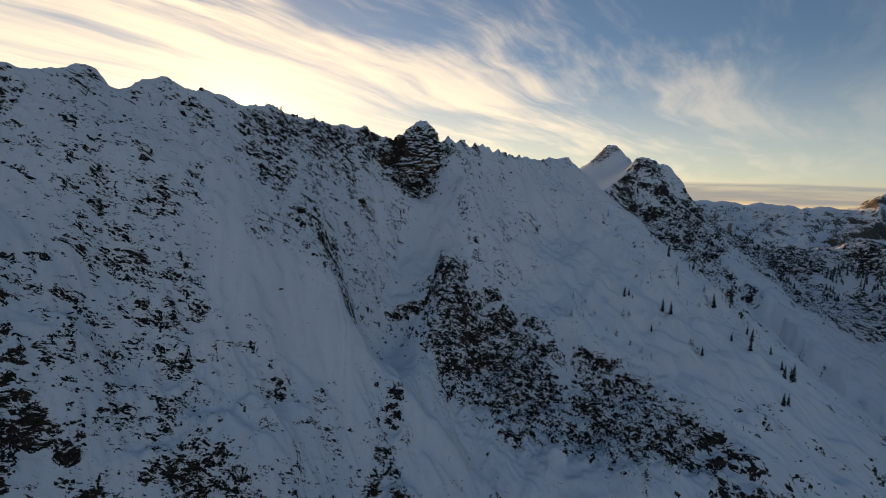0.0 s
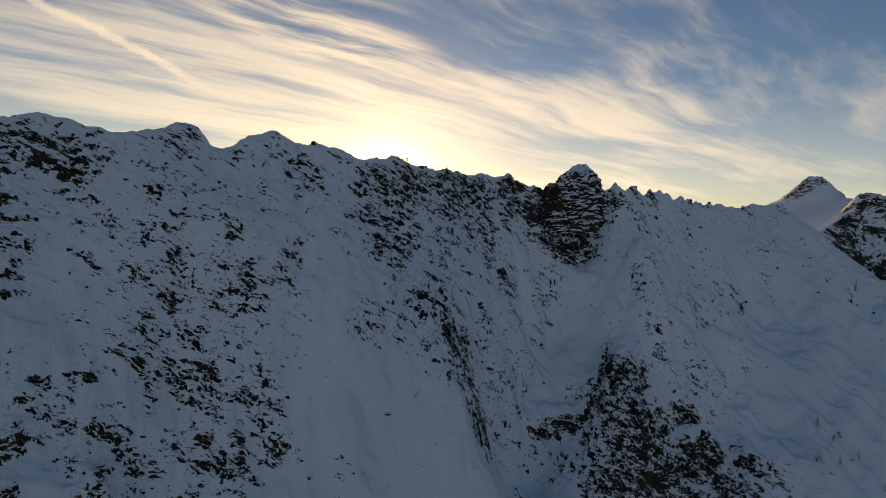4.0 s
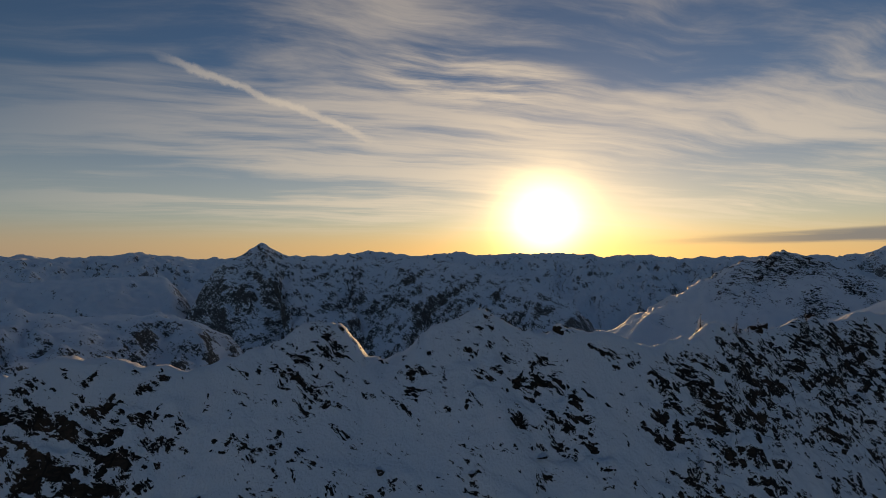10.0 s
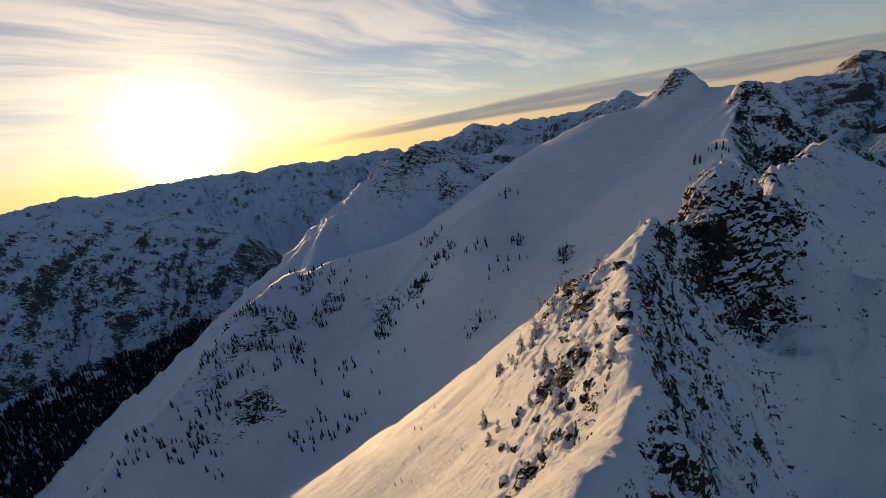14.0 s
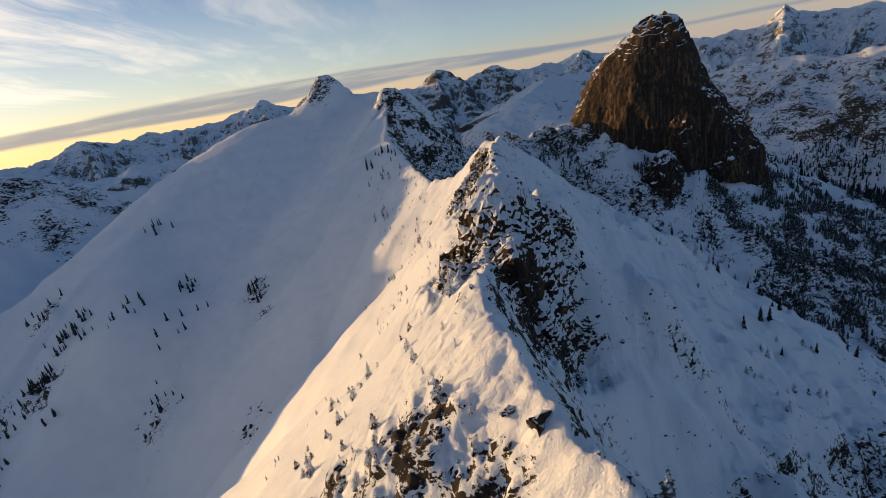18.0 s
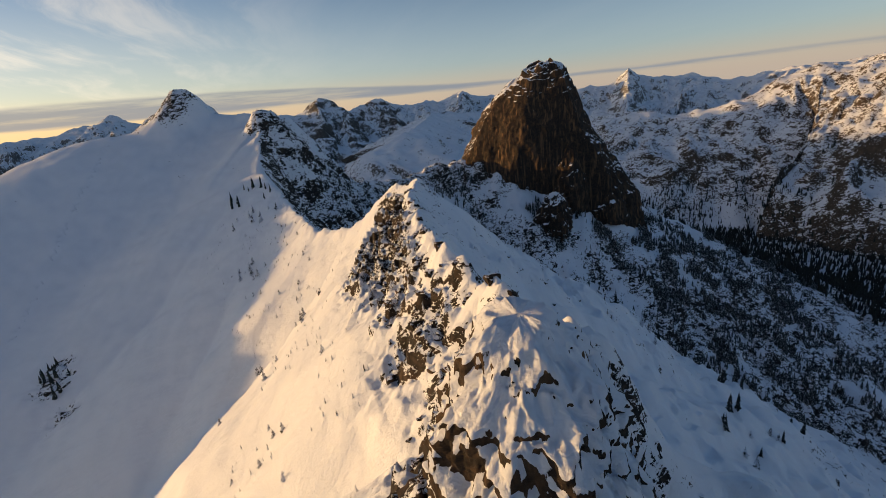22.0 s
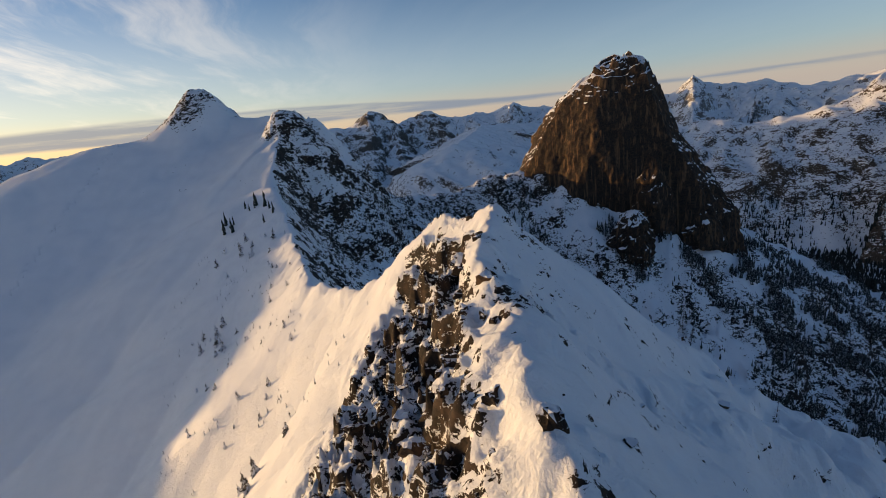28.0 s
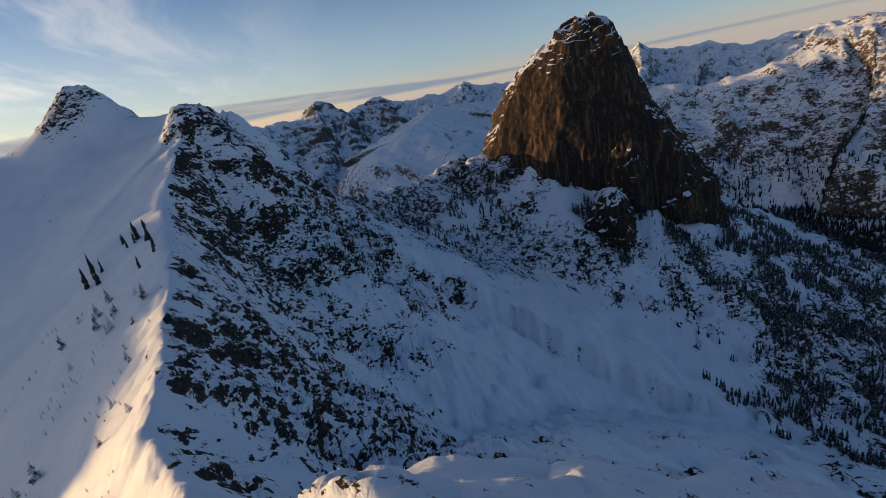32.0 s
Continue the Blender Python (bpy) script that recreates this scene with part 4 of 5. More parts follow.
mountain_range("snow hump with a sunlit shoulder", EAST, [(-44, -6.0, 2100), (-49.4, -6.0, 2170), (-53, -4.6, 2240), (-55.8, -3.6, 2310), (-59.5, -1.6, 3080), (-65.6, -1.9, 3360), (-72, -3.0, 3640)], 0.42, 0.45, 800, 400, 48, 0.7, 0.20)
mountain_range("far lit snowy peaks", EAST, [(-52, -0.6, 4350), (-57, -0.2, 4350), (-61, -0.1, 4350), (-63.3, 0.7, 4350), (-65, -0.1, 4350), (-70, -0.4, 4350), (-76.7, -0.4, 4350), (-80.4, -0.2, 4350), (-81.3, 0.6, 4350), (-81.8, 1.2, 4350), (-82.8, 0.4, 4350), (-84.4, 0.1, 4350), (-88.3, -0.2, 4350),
               (-91.4, -0.9, 4300), (-95.2, -0.5, 4300), (-100, -0.2, 4300), (-108, 0.0, 4200), (-118, 0.0, 4200)], 0.36, 0.4, 1300, 300, 55, 0.9, 0.18, 14.0, HAZED_FARTHEST_MAT)
sunlit_range = mountain_range("sunlit rocky mountainside dotted with trees", EAST, [(-70, -4.5, 2700), (-78.5, -3.6, 2500), (-83, -3.4, 2450), (-87.4, -3.9, 2400), (-90, -3.6, 2400), (-93.0, -3.0, 2400), (-96.6, -0.9, 2500), (-99, -0.5, 2500), (-101.1, -0.4, 2500),
               (-104.3, 0.3, 2450), (-110, 0.8, 2400), (-120, 0.5, 2400), (-135, 0.0, 2500)], 0.55, 0.5, 900, 400, 62, 0.8, 0.47, 12.0, TAN_MAT, 0.55)
mountain_range("snowy range behind the start of the flight", EAST, [(-135, 0.0, 2900), (-155, 0.3, 2900), (-180, 0.6, 3000), (-205, 0.3, 2900), (-225, 0.0, 2900), (-245, 0.2, 2900)], 0.5, 0.5, 900, 400, 70, 0.9, 0.0, 30.0)



# ---------------------------------------------------------------- rock tower, dome and crags
def part(name, bm, material, parent=None, label="", smooth=True):
    """Links a bmesh as one mesh object, under a thing where one is given."""
    mesh = bpy.data.meshes.new(name)
    bm.to_mesh(mesh)
    bm.free()
    for p in mesh.polygons:
        p.use_smooth = smooth
    mesh.materials.append(material)
    ob = new(name, mesh)
    ob.parent = parent
    if label:
        ob["label"] = label
    return ob


def lofted(name, material, parent, rings, around, shape, label=""):
    """A closed rock body from rings: shape(k, angles) gives each ring's points."""
    ang = np.arange(around) * math.tau / around
    co = np.concatenate([shape(k / (rings - 1), ang) for k in range(rings)] + [shape(1.0, ang).mean(0)[None]])
    quads = [(k * around + j, k * around + (j + 1) % around, (k + 1) * around + (j + 1) % around, (k + 1) * around + j) for k in range(rings - 1) for j in range(around)]
    last = rings * around
    quads += [((rings - 1) * around + j, (rings - 1) * around + (j + 1) % around, last) for j in range(around)]
    mesh = bpy.data.meshes.new(name)
    mesh.from_pydata(co.tolist(), [], quads)
    mesh.polygons.foreach_set("use_smooth", np.ones(len(quads), dtype=bool))
    mesh.materials.append(material)
    ob = new(name, mesh)
    ob.parent = parent
    if label:
        ob["label"] = label
    return ob


def rough_wall(x, y, z, size, seed):
    """Columns, cracks and ledges for a rock wall, in shares of its size."""
    x, y, z = x / size, y / size, z / size
    col = ridged(x + 0.35 * z, y - 0.3 * z, 4, seed, 0.6) - 0.6
    led = fbm(0.8 * (x + y) + 0.4 * z, 1.5 * z - 0.3 * x, 4, seed + 7, 0.6)
    cut = fbm(1.1 * (x - y) - 0.3 * z, 0.9 * z + 0.4 * y, 3, seed + 3, 0.5)
    return 0.9 * col + 0.22 * led + 0.22 * cut


tower = tagged(new("rock_tower"), "towering dark brown rock horn with snowy ledges above the basin", "rock tower")
tower.location = (731, 528, 0)
# the tower's outline: height, reach towards the saddle, reach towards the valley, depth
OUTLINE = np.array([(-190, 170, 150, 60), (-120, 165, 135, 60), (-69, 155, 112, 62), (-22, 138, 84, 60), (2, 122, 66, 56), (30, 106, 55, 50), (58, 86, 45, 42), (80, 58, 36, 34), (95, 36, 30, 26), (103, 24, 22, 18), (107, 10, 9, 8)], float)
TOWARDS_SADDLE = Vector((-0.235, 0.972, 0))


def tower_ring(k, ang):
    z = -190 + 297 * k ** 0.85
    left, right, deep = (np.interp(z, OUTLINE[:, 0], OUTLINE[:, c]) for c in (1, 2, 3))
    a, b = np.cos(ang), np.sin(ang)
    # flat faces that meet in edges
    f = 1 / np.max([np.cos(ang - at - 0.06 * math.sin(z / 37 + at)) / wide for at, wide in ((0.15, 0.98), (1.0, 1.0), (1.75, 0.90), (2.75, 1.02), (3.5, 0.93), (4.25, 1.0), (5.0, 0.90), (5.65, 1.03))], axis=0)
    rx = np.where(a > 0, left, right)
    ax, by = a * f * rx, b * f * deep
    bump = 1 + 0.13 * rough_wall(ax, by, 0.45 * z + 0 * a, 52.0, 91) + 0.06 * rough_wall(ax, by, 0.6 * z + 0 * a, 17.0, 95) + 0.025 * rough_wall(ax, by, z + 0 * a, 6.0, 99)
    ax, by = ax * bump, by * bump
    top = 7 * fbm(np.cos(ang) * 2, np.sin(ang) * 2 + z / 9, 3, 97) * ramp(np.array(z), 40, 95)
    return np.stack([TOWARDS_SADDLE.x * ax - TOWARDS_SADDLE.y * by, TOWARDS_SADDLE.y * ax + TOWARDS_SADDLE.x * by, z + top], -1)


lofted("rock_body", TOWER_MAT, tower, 220, 520, tower_ring)


def buttress(x, y, top, wide, deep, seed):
    """A pillar leaning on the tower."""
    def ring(k, ang):
        z = -150 + (top + 150) * k
        swell = (1 - k ** 2.5) ** 0.6 * (1.5 - 0.6 * k)
        bx, by = np.cos(ang) * wide * swell, np.sin(ang) * deep * swell
        bump = 1 + 0.4 * rough_wall(bx + 40 * seed, by, z + 0 * ang, 22.0, seed)
        return np.stack([x + bx * bump, y + by * bump, z + 5 * fbm(bx / 12, by / 12 + k, 3, seed)], -1)
    return lofted("buttress", TOWER_MAT, tower, 60, 90, ring)


buttress(-44, 62, 20, 24, 26, 303)
buttress(-30, -44, -5, 26, 24, 304)
buttress(2, -92, -45, 26, 26, 305)


def keep_largest(bm):
    """Leaves only the largest connected piece."""
    left, best = set(bm.faces), []
    while left:
        stack, piece = [left.pop()], []
        while stack:
            f = stack.pop()
            piece.append(f)
            for e in f.edges:
                for g in e.link_faces:
                    if g in left:
                        left.discard(g)
                        stack.append(g)
        if len(piece) > len(best):
            best = piece
    keep = set(best)
    bmesh.ops.delete(bm, geom=[f for f in bm.faces if f not in keep], context="FACES")


def block(bm, rng, centre, size, turn, tip, points=13):
    """Adds one angular block: the hull of points on a squarish lump."""
    spin = Matrix.Translation(centre) @ Matrix.Rotation(turn, 4, "Z") @ Matrix.Rotation(tip, 4, "X")
    verts = []
    for _ in range(points):
        p = Vector((rng.uniform(-1, 1), rng.uniform(-1, 1), rng.uniform(-1, 1)))
        p /= max(abs(p.x), abs(p.y), abs(p.z)) ** 0.8
        verts.append(bm.verts.new(spin @ Vector((p.x * size[0] / 2, p.y * size[1] / 2, p.z * size[2] / 2))))
    out = bmesh.ops.convex_hull(bm, input=verts)
    bmesh.ops.delete(bm, geom=[g for g in out["geom_interior"] if isinstance(g, bmesh.types.BMVert)], context="VERTS")
    # broken faces and chipped edges
    bmesh.ops.subdivide_edges(bm, edges=bm.edges[:], cuts=2, use_grid_fill=True)
    rough = 0.10 * min(size)
    for v in bm.verts:
        v.co += Vector((rng.uniform(-rough, rough), rng.uniform(-rough, rough), rng.uniform(-rough, rough)))


def crag(x, y, z, wide, deep, tall, turn, seed, label, material=CRAG_MAT, sink=0.45, res=34, cap=True, category="crag", name="rock_crag", sharp=False):
    """A blocky crag whose foot is sunk in the slope, with a cap of snow lying on it."""
    thing = tagged(new(name), label, category)
    thing.matrix_world = pose(x, y, z, 0, 0, turn)
    rng = random.Random(seed)
    leanx, leany = rng.uniform(-0.2, 0.2), rng.uniform(-0.2, 0.2)

    def ring(k, ang):
        zz = -sink * tall + (1 + sink) * tall * k
        q = max(0.0, k)
        swell = (1 - q ** 3.2) ** 0.5 * (1.08 - 0.25 * q)
        f = 1 / np.maximum(np.abs(np.cos(ang + 0.4)), np.abs(np.sin(ang + 0.4))) ** 0.5
        narrow = (1.25 - 1.1 * q ** 1.3) if sharp else swell
        bx, by = np.cos(ang) * wide / 2 * f * swell, np.sin(ang) * deep / 2 * f * narrow
        size = 0.13 * (wide + deep) / 2 + 0.8
        bump = 1 + 0.36 * rough_wall(bx + 3.1 * seed, by, zz + 0 * ang, size, seed)
        rise = 0.16 * tall * rough_wall(bx, by + 2.3 * seed, zz + 0 * ang, 1.3 * size, seed + 4) * ramp(np.array(k), 0.3, 0.8)
        return np.stack([bx * bump + leanx * zz, by * bump + leany * zz, zz + rise], -1)

    body = lofted("rock", material, thing, res, int(res * 2.2), ring)
    if cap:
        me = body.data
        bm = bmesh.new()
        bm.from_mesh(me)
        bm.normal_update()
        low = [f for f in bm.faces if f.normal.z < 0.5 or f.calc_center_median().z < 0.5 * tall]
        bmesh.ops.delete(bm, geom=low, context="FACES")
        keep_largest(bm)
        if bm.faces:
            thick = 0.012 * tall + 0.12
            for v in bm.verts:
                edge = any(len(e.link_faces) < 2 for e in v.link_edges)
                v.co += Vector((0, 0, -0.3 * thick)) if edge else Vector((0, 0, thick)) + 0.35 * thick * v.normal
            bmesh.ops.smooth_vert(bm, verts=[v for v in bm.verts if not v.is_boundary], factor=0.6, use_axis_x=True, use_axis_y=True, use_axis_z=True)
            part("snow_cap", bm, SNOW_MAT, thing, "wind-packed snow cap")
        else:
            bm.free()
    return thing


CREST_MAT = crag_rock("snow_plastered_rock", (0.03, 0.021, 0.014, 1), (0.08, 0.05, 0.03, 1), (0.16, 0.09, 0.045, 1), 0.60, 0.40, 0.70)
BOULDER_MAT = crag_rock("snow_capped_boulder_rock", (0.03, 0.021, 0.014, 1), (0.08, 0.05, 0.03, 1), (0.16, 0.09, 0.045, 1), 0.36, 0.45, 0.60)
crag(648, 498, -150, 70, 60, 62, 20, 201, "rounded dark rock dome rising from the snow basin", TOWER_MAT, 0.6, 60, False, "rock dome", "rock_dome")
crag(-17, 299.5, 31, 30, 21, 18, 32, 202, "big boulder with a snow cap standing on the ridge crest", BOULDER_MAT, 0.9, 150, False, "boulder", "boulder")
crag(-44, 283, 25, 34, 12, 14, 46, 203, "dark cliff crag with snow on top, beside the boulder", CREST_MAT, 0.9, 130, False, sharp=True)
crag(-29, 291, 26, 14, 12, 13, 30, 204, "dark rock crag wedged beside the boulder on the crest", CREST_MAT, 0.8, 80, False)
crag(-102.7, 198, 40.6, 2.4, 2.0, 2.0, 15, 206, "small upright rock standing on the crest", CRAG_MAT, 0.5, 20)


def ledge(seed, label, slabs, wide, tall, thick):
    """Slabs of one outcrop, tilted along the strata and half sunk in the slope; x runs along the slope, y into it."""
    rng = random.Random(seed)
    bm = bmesh.new()
    for _ in range(slabs):
        long = rng.uniform(0.25, 0.6) * wide
        s, h = rng.uniform(-0.5, 0.5) * wide, rng.uniform(-0.5, 0.5) * tall
        block(bm, rng, Vector((s, 0.75 * h + rng.uniform(-0.3, 0.3), h + 0.22 * s)), (long, rng.uniform(1.2, 2.2) * thick + 0.5, thick * rng.uniform(0.6, 1.4)), rng.uniform(-0.25, 0.25), rng.uniform(-0.3, 0.2), 12)
    bmesh.ops.rotate(bm, verts=bm.verts, cent=(0, 0, 0), matrix=Matrix.Rotation(radians(-9), 3, "Y"))
    ob = part("rock_ledge", bm, LEDGE_MAT, smooth=False)
    return tagged(ob, label, "rock", "rocks on the shaded face")


LEDGE_MAT = crag_rock("ledge_rock", (0.02, 0.018, 0.017, 1), (0.055, 0.047, 0.04, 1), (0.15, 0.11, 0.075, 1), 0.62)
LONE = [ledge(440 + k, "single dark rock shard standing out of the snow", 1, 3.4, 0.5, 0.9) for k in range(8)]


def lay(kinds, places, sizes, rng, sink):
    """Sets copies of the kinds on the slope, facing downhill."""
    for k, (x, y) in enumerate(places):
        gx, gy = ground_z(x + 2.5, y) - ground_z(x - 2.5, y), ground_z(x, y + 2.5) - ground_z(x, y - 2.5)
        face = math.degrees(math.atan2(gy, gx)) - 90
        s = rng.uniform(*sizes)
        m = pose(x, y, ground_z(x, y) - sink * s, 0, rng.uniform(-14, 10), face + rng.uniform(-25, 25)) @ Matrix.Diagonal((s, s, s * rng.uniform(0.8, 1.2), 1))
        ob = kinds[k] if k < len(kinds) else copy_thing(kinds[k % len(kinds)], m)
        ob.matrix_world = m


def in_spots(table, count, rng, lowest=0.45):
    """Places spread over round spots by their area."""
    table = [s for s in table if s[3] >= lowest]
    return [(sx + r * math.sqrt(q) * math.cos(a), sy + r * math.sqrt(q) * math.sin(a)) for sx, sy, r, _ in rng.choices(table, [t[2] ** 2 for t in table], k=count) for a, q in [(rng.uniform(0, math.tau), rng.random() * 0.8)]]


pick = random.Random(5)
SHADY = [c for c in CLIFFS if along(c[0], c[1])[1] < 8]
shards = in_spots(SHADY, 110, pick) + [(u * C42 - v * S42, u * S42 + v * C42 + 300) for u, v in [(pick.uniform(-235, 120), 8 - 70 * pick.random() ** 1.4) for _ in range(190)]]
lay(LONE, [p for p in shards if crest_distance(np.array([p[0]]), np.array([p[1]]))[0][0] > 7], (0.4, 1.2), pick, 0.1)

# loose-standing rocks that poke out of the snow on the sunny side of the crest
SEEDS = []
for k in range(5):
    bm = bmesh.new()
    rng = random.Random(260 + k)
    for _ in range(1):
        block(bm, rng, Vector((0, 0, 0.1)), (rng.uniform(1.2, 2.4), rng.uniform(0.8, 1.5), rng.uniform(0.8, 1.7)), rng.uniform(0, 3), rng.uniform(-0.5, 0.5))
    SEEDS.append(tagged(part("rock_outcrop", bm, CRAG_MAT, smooth=False), "brown rock poking out of the snow below the crest", "rock", "rocks along the crest"))
sunny = []
while len(sunny) < 290:
    u, v = pick.uniform(-125, 134), pick.uniform(1, 22)
    x, y = u * C42 - v * S42, u * S42 + v * C42 + 300
    off, side = crest_distance(np.array([x]), np.array([y]))
    if side[0] > 0:
        sunny.append((x, y))
lay(SEEDS, sunny, (0.3, 1.5), pick, 0.05)



# ---------------------------------------------------------------- trees
def fir_meshes(tall, spread, layers, seed, bare=0.12, droop=0.35, snow=False):
    """Trunk and crown of a conifer: whorls of drooping branch sprays, uneven and gapped."""
    rng = random.Random(seed)
    trunk = bmesh.new()
    bmesh.ops.create_cone(trunk, cap_ends=True, segments=6, radius1=0.018 * tall + 0.05, radius2=0.012, depth=tall * 0.97, matrix=Matrix.Translation((0, 0, tall * 0.485 - 0.4)))
    crown = bmesh.new()
    for k in range(layers):
        f = k / (layers - 1)
        z = tall * (bare + (0.99 - bare) * f)
        reach = spread * (1 - f) ** 0.8 * rng.uniform(0.65, 1.15) + 0.05 * tall * (1 - f) + 0.08
        count = max(3, int(7 - 3 * f))
        turn = rng.uniform(0, math.tau)
        for b in range(count):
            if rng.random() < 0.14:
                continue
            a = turn + b * math.tau / count + rng.uniform(-0.3, 0.3)
            r = reach * rng.uniform(0.6, 1.15)
            wide = r * rng.uniform(0.22, 0.36)
            d, s = Vector((math.cos(a), math.sin(a), 0)), Vector((-math.sin(a), math.cos(a), 0))
            lift = -droop * r * rng.uniform(0.6, 1.3)
            root = Vector((0, 0, z))
            mid = root + d * r * 0.55 + Vector((0, 0, 0.30 * lift + 0.05 * tall / layers))
            tip = root + d * r + Vector((0, 0, lift))
            low = root + d * r * 0.5 + Vector((0, 0, lift - 0.55 * tall / layers))
            v = [crown.verts.new(p) for p in (root, mid + s * wide, tip, mid - s * wide, low)]
            for t in ((0, 1, 2), (0, 2, 3), (1, 4, 2), (3, 2, 4), (0, 4, 1), (0, 3, 4)):
                crown.faces.new([v[i] for i in t])
    return trunk, crown


def tree(label, tall, spread, layers, seed, needle, group, bare=0.12, droop=0.35):
    thing = tagged(new("conifer"), label, "tree", group)
    trunk, crown = fir_meshes(tall, spread, layers, seed, bare, droop)
    part("trunk", trunk, BARK_MAT, thing)
    part("crown", crown, needle, thing, smooth=False)
    return thing


KINDS = [tree("tall narrow dark fir standing in the snow", 13, 1.7, 22, 1, FIR_MAT, "firs on the snow slopes"),
         tree("slender snow-dusted fir standing in the snow", 10, 1.3, 18, 2, FIR_MAT, "firs on the snow slopes"),
         tree("short bushy fir with snow on its branches", 6, 1.5, 12, 3, FROST_MAT, "firs on the snow slopes", 0.05),
         tree("stunted frost-covered fir by the ridge crest", 3.2, 1.2, 9, 4, FROST_MAT, "stunted firs by the crest", 0.03, 0.2),
         tree("bare spindly larch standing in the snow", 11, 1.0, 26, 5, FROST_MAT, "larches below the crest", 0.2, 0.1)]
# stands of trees: kind or kinds, x, y, radius along x, radius along y, how many
STANDS = [((3, 2), -70, 285, 22, 40, 16), ((3,), -95, 215, 22, 20, 10), ((3,), 20, 375, 40, 25, 14), ((3,), 92, 470, 16, 26, 16), ((3, 2), 60, 440, 30, 30, 12),
          ((3, 2), 110, 500, 14, 22, 10), ((3, 2), 148, 542, 14, 30, 16), ((3, 2), 176, 590, 14, 30, 14), ((3,), 132, 500, 14, 20, 8), ((1, 2), -150, 735, 34, 22, 20), ((0, 1), -40, 700, 22, 18, 10), ((1, 2), 20, 790, 26, 16, 10), ((0, 1), -20, 640, 24, 18, 8),
          ((1, 2), -230, 820, 60, 40, 12), ((0, 1), -330, 690, 40, 60, 16), ((1, 0), -370, 600, 40, 50, 12), ((0, 1), -200, 620, 60, 40, 8), ((2, 1), 34, 604, 14, 14, 12), ((1, 2), 10, 690, 14, 14, 10), ((1, 2), -90, 800, 20, 14, 10), ((2, 1), -60, 600, 18, 16, 10),
          ((4,), 122, 345, 2, 2, 1), ((4, 1), 165, 330, 30, 40, 9), ((2, 3), 80, 255, 30, 14, 12), ((1, 2), 130, 262, 28, 20, 16), ((0, 1), 195, 290, 22, 60, 18),
          ((4, 0), 600, 430, 28, 20, 10), ((0, 1), 640, 420, 40, 26, 12), ((0, 4), 560, 400, 16, 30, 9), ((1, 2), 700, 470, 60, 40, 14),
          ((3,), -64, 292, 20, 22, 20), ((3, 3, 2), -88, 250, 14, 28, 34), ((3,), -48, 318, 14, 14, 4)]
rng = random.Random(77)
made = [0] * len(KINDS)
away_trees = []
for kinds, sx, sy, rx, ry, count in STANDS:
    for _ in range(count):
        k = rng.choice(kinds)
        a, r = rng.uniform(0, math.tau), math.sqrt(rng.random())
        x, y = sx + rx * r * math.cos(a), sy + ry * r * math.sin(a)
        if sy > 560 or sx > 400 or sx < -180:
            away_trees.append((x, y))
            continue
        m = pose(x, y, ground_z(x, y) - 0.25, rng.uniform(-4, 4), rng.uniform(-4, 4), rng.uniform(0, 360)) @ Matrix.Diagonal((*[rng.uniform(0.5, 1.0)] * 3, 1))
        if made[k] == 0:
            KINDS[k].matrix_world = m
        else:
            copy = copy_thing(KINDS[k], m)
            copy.matrix_world = m
        made[k] += 1


def woods(name, label, places, seed, low, high, needle):
    """Many small conifers far off, joined: each a few ragged tiers."""
    r = np.random.RandomState(seed)
    n = len(places)
    tall = r.uniform(low, high, n)
    tiers, sides = 3, 5
    tri = []
    base = np.array([(p[0], p[1], (p[2] - 2.0) if len(p) > 2 else ground_z(p[0], p[1]) - 0.5) for p in places])
    per = tiers * (sides + 1)
    verts = np.zeros((n, per, 3))
    for t in range(tiers):
        z0, z1 = 0.04 + 0.28 * t, 0.50 + 0.25 * t
        for s in range(sides):
            a = r.uniform(0, math.tau, n) * 0.15 + s * math.tau / sides + t * 0.7
            rad = tall * (0.17 - 0.042 * t) * r.uniform(0.55, 1.25, n)
            verts[:, t * (sides + 1) + s] = base + np.stack([np.cos(a) * rad, np.sin(a) * rad, tall * z0 * r.uniform(0.6, 1.3, n)], -1)
        verts[:, t * (sides + 1) + sides] = base + np.stack([0 * tall, 0 * tall, tall * min(z1, 1.0)], -1)
        tri += [(t * (sides + 1) + s, t * (sides + 1) + (s + 1) % sides, t * (sides + 1) + sides) for s in range(sides)]
    tris = (np.arange(n)[:, None, None] * per + np.array(tri)[None]).reshape(-1, 3).astype(np.int32)
    mesh = bpy.data.meshes.new(name)
    mesh.vertices.add(n * per)
    mesh.vertices.foreach_set("co", verts.reshape(-1).astype(np.float32))
    mesh.loops.add(tris.size)
    mesh.loops.foreach_set("vertex_index", tris.ravel())
    mesh.polygons.add(len(tris))
    mesh.polygons.foreach_set("loop_start", np.arange(0, tris.size, 3, dtype=np.int32))
    mesh.update(calc_edges=True)
    mesh.materials.append(needle)
    return tagged(new(name, mesh), label, "trees", kind="stuff")


def scatter(count, seed, inside):
    """Places within a rule, thinned by a patchy noise."""
    r = np.random.RandomState(seed)
    return inside(r, count)


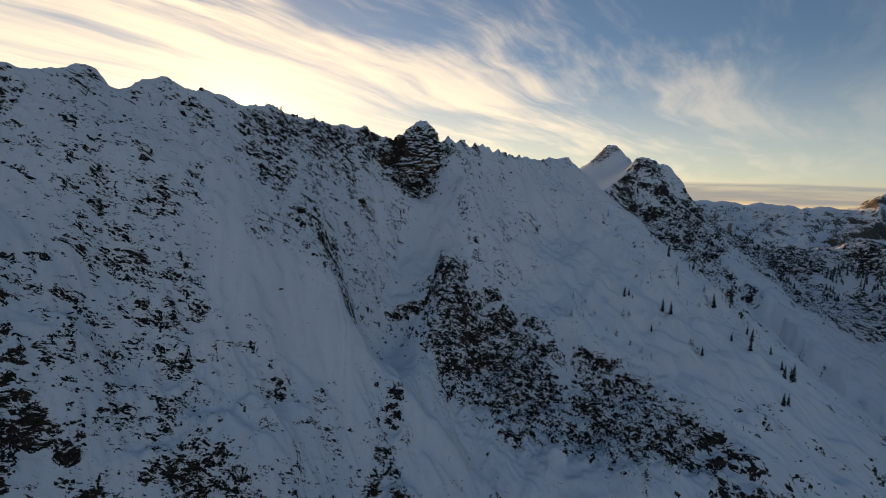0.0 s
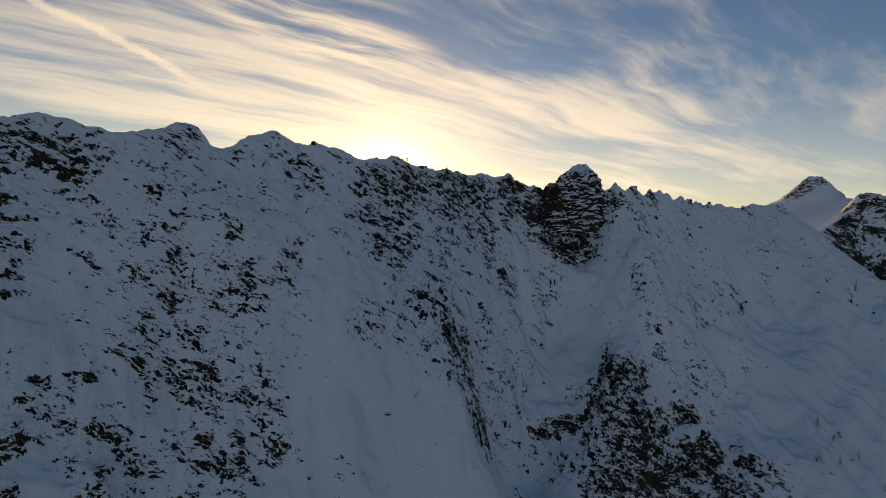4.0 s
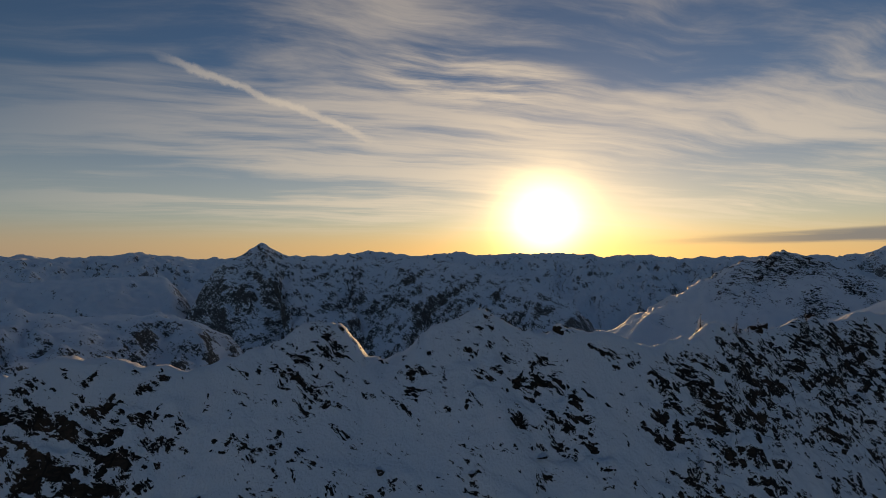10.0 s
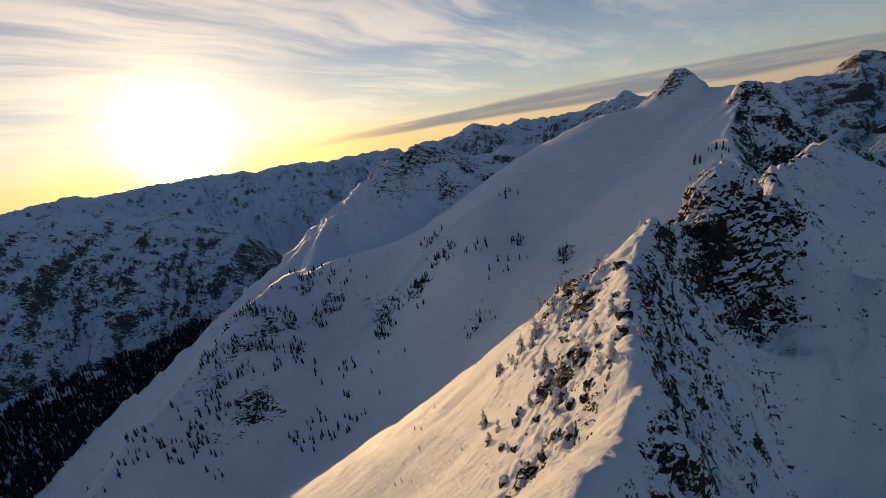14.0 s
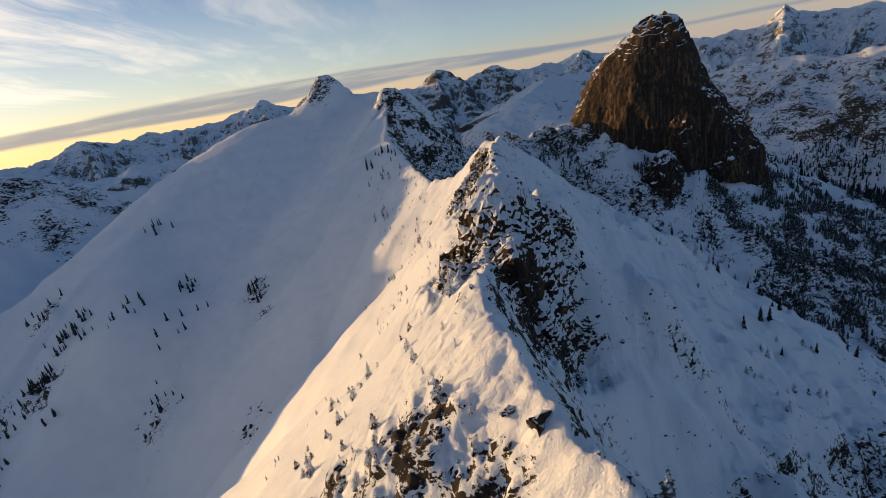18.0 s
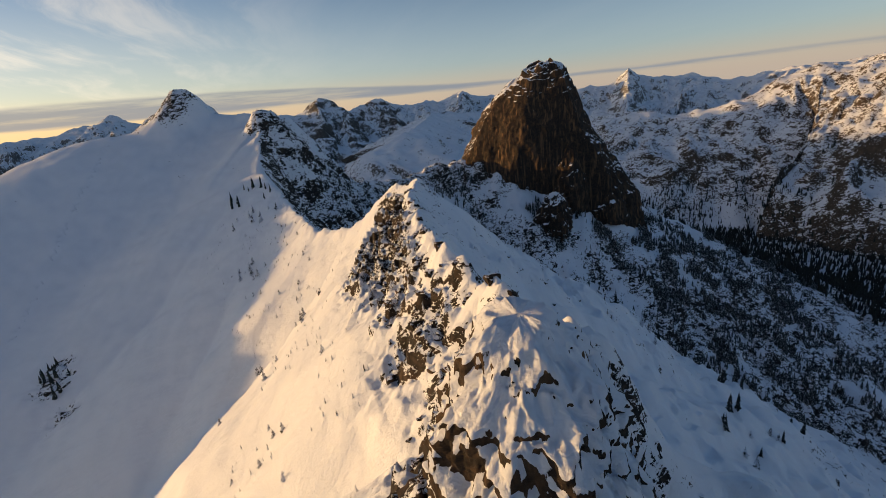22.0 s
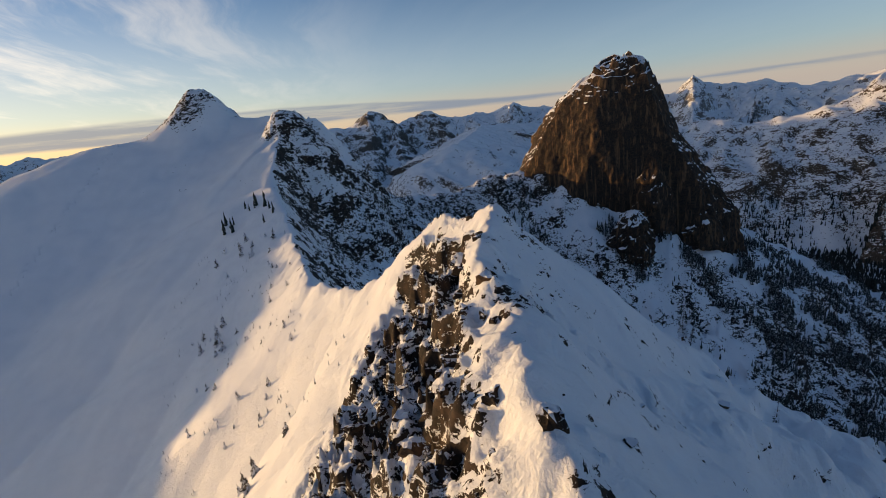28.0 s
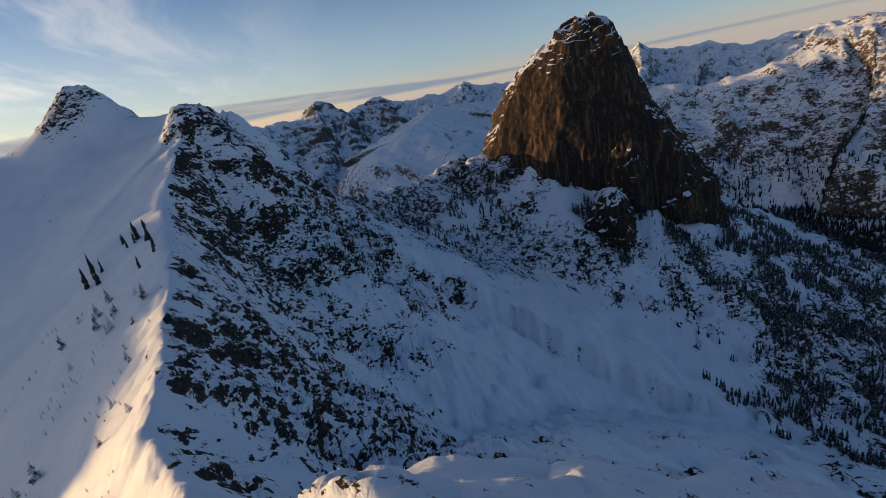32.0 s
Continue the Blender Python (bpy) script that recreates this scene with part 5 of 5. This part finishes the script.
def lower_slope(mountain, count, treeline, ragged, seed):
    """Places on a mountain's own flank below an uneven treeline."""
    r = np.random.RandomState(seed)
    co = np.zeros(len(mountain.data.vertices) * 3)
    mountain.data.vertices.foreach_get("co", co)
    co = co.reshape(-1, 3)
    co = co[co[:, 2] < treeline + 2.2 * ragged * fbm(co[:, 0] / 120, co[:, 1] / 120, 4, seed)]
    pick = co[r.randint(0, len(co), count)]
    return [tuple(p) for p in pick + np.stack([r.uniform(-6, 6, count), r.uniform(-6, 6, count), 0 * pick[:, 0]], -1)]


def strip(x0, y0, x1, y1, width, ragged=0.35, clump=-1.0):
    def rule(r, count):
        s, t = r.uniform(0, 1, count * 6), r.uniform(-0.5, 0.5, count * 6)
        dx, dy = x1 - x0, y1 - y0
        n = math.hypot(dx, dy)
        x, y = x0 + s * dx - dy / n * t * width, y0 + s * dy + dx / n * t * width
        keep = (fbm(x / 90, y / 90, 3, 5) + 0.5 * fbm(x / 25, y / 25, 2, 6)) * ragged * 2 > np.abs(t) * 2 - 0.9
        keep &= (np.abs(t) < 0.5) & (fbm(x / 38, y / 38, 3, 9) > clump)
        return list(zip(x[keep][:count], y[keep][:count]))
    return rule


woods("valley_forest", "dark conifer forest filling the snowy valley floor", scatter(13000, 1, strip(-1130, 600, -830, 1800, 620)), 11, 12, 22, WOOD_MAT)
woods("valley_forest", "dark conifer forest on the deep eastern valley floor", scatter(21000, 2, strip(1530, 900, 1370, -900, 1150)) + lower_slope(sunlit_range, 9000, -335, 60, 12), 12, 12, 22, WOOD_MAT)
woods("slope_woods", "scattered firs on the basin slopes below the rock tower", scatter(3200, 3, strip(620, 380, 1000, 150, 250, 0.35, 0.02)) + scatter(500, 4, strip(620, 520, 760, 420, 120, 0.35, 0.22)) + scatter(1900, 9, strip(430, 300, 760, 130, 240, 0.35, 0.06)) + scatter(160, 5, strip(470, 660, 640, 600, 110, 0.35, 0.22)), 13, 6, 13, FIR_MAT)
woods("slope_woods", "scattered firs on the spur above the western valley", scatter(700, 6, strip(-440, 480, -280, 900, 190, 0.35, 0.10)) + scatter(160, 7, strip(-250, 560, -330, 820, 150, 0.35, 0.22)) + scatter(120, 8, strip(-180, 700, -60, 740, 90, 0.35, 0.22)) + away_trees, 14, 4, 10, FIR_MAT)

rs = np.random.RandomState(21)
bu, bv = rs.uniform(-130, 300, 6000), rs.uniform(-5, 130, 6000)
bx, by = bu * C42 - bv * S42, bu * S42 + bv * C42 + 300
off, side = crest_distance(bx, by)
ok = (side > 0) & (off > 4) & (off < 62) & (fbm(bx / 16, by / 16, 3, 201) > 0.12 + 0.004 * off)
woods("snow_bushes", "small snow-plastered bushes and stunted firs on the sunny slope", list(zip(bx[ok], by[ok]))[:600], 15, 0.6, 2.2, FROST_MAT)
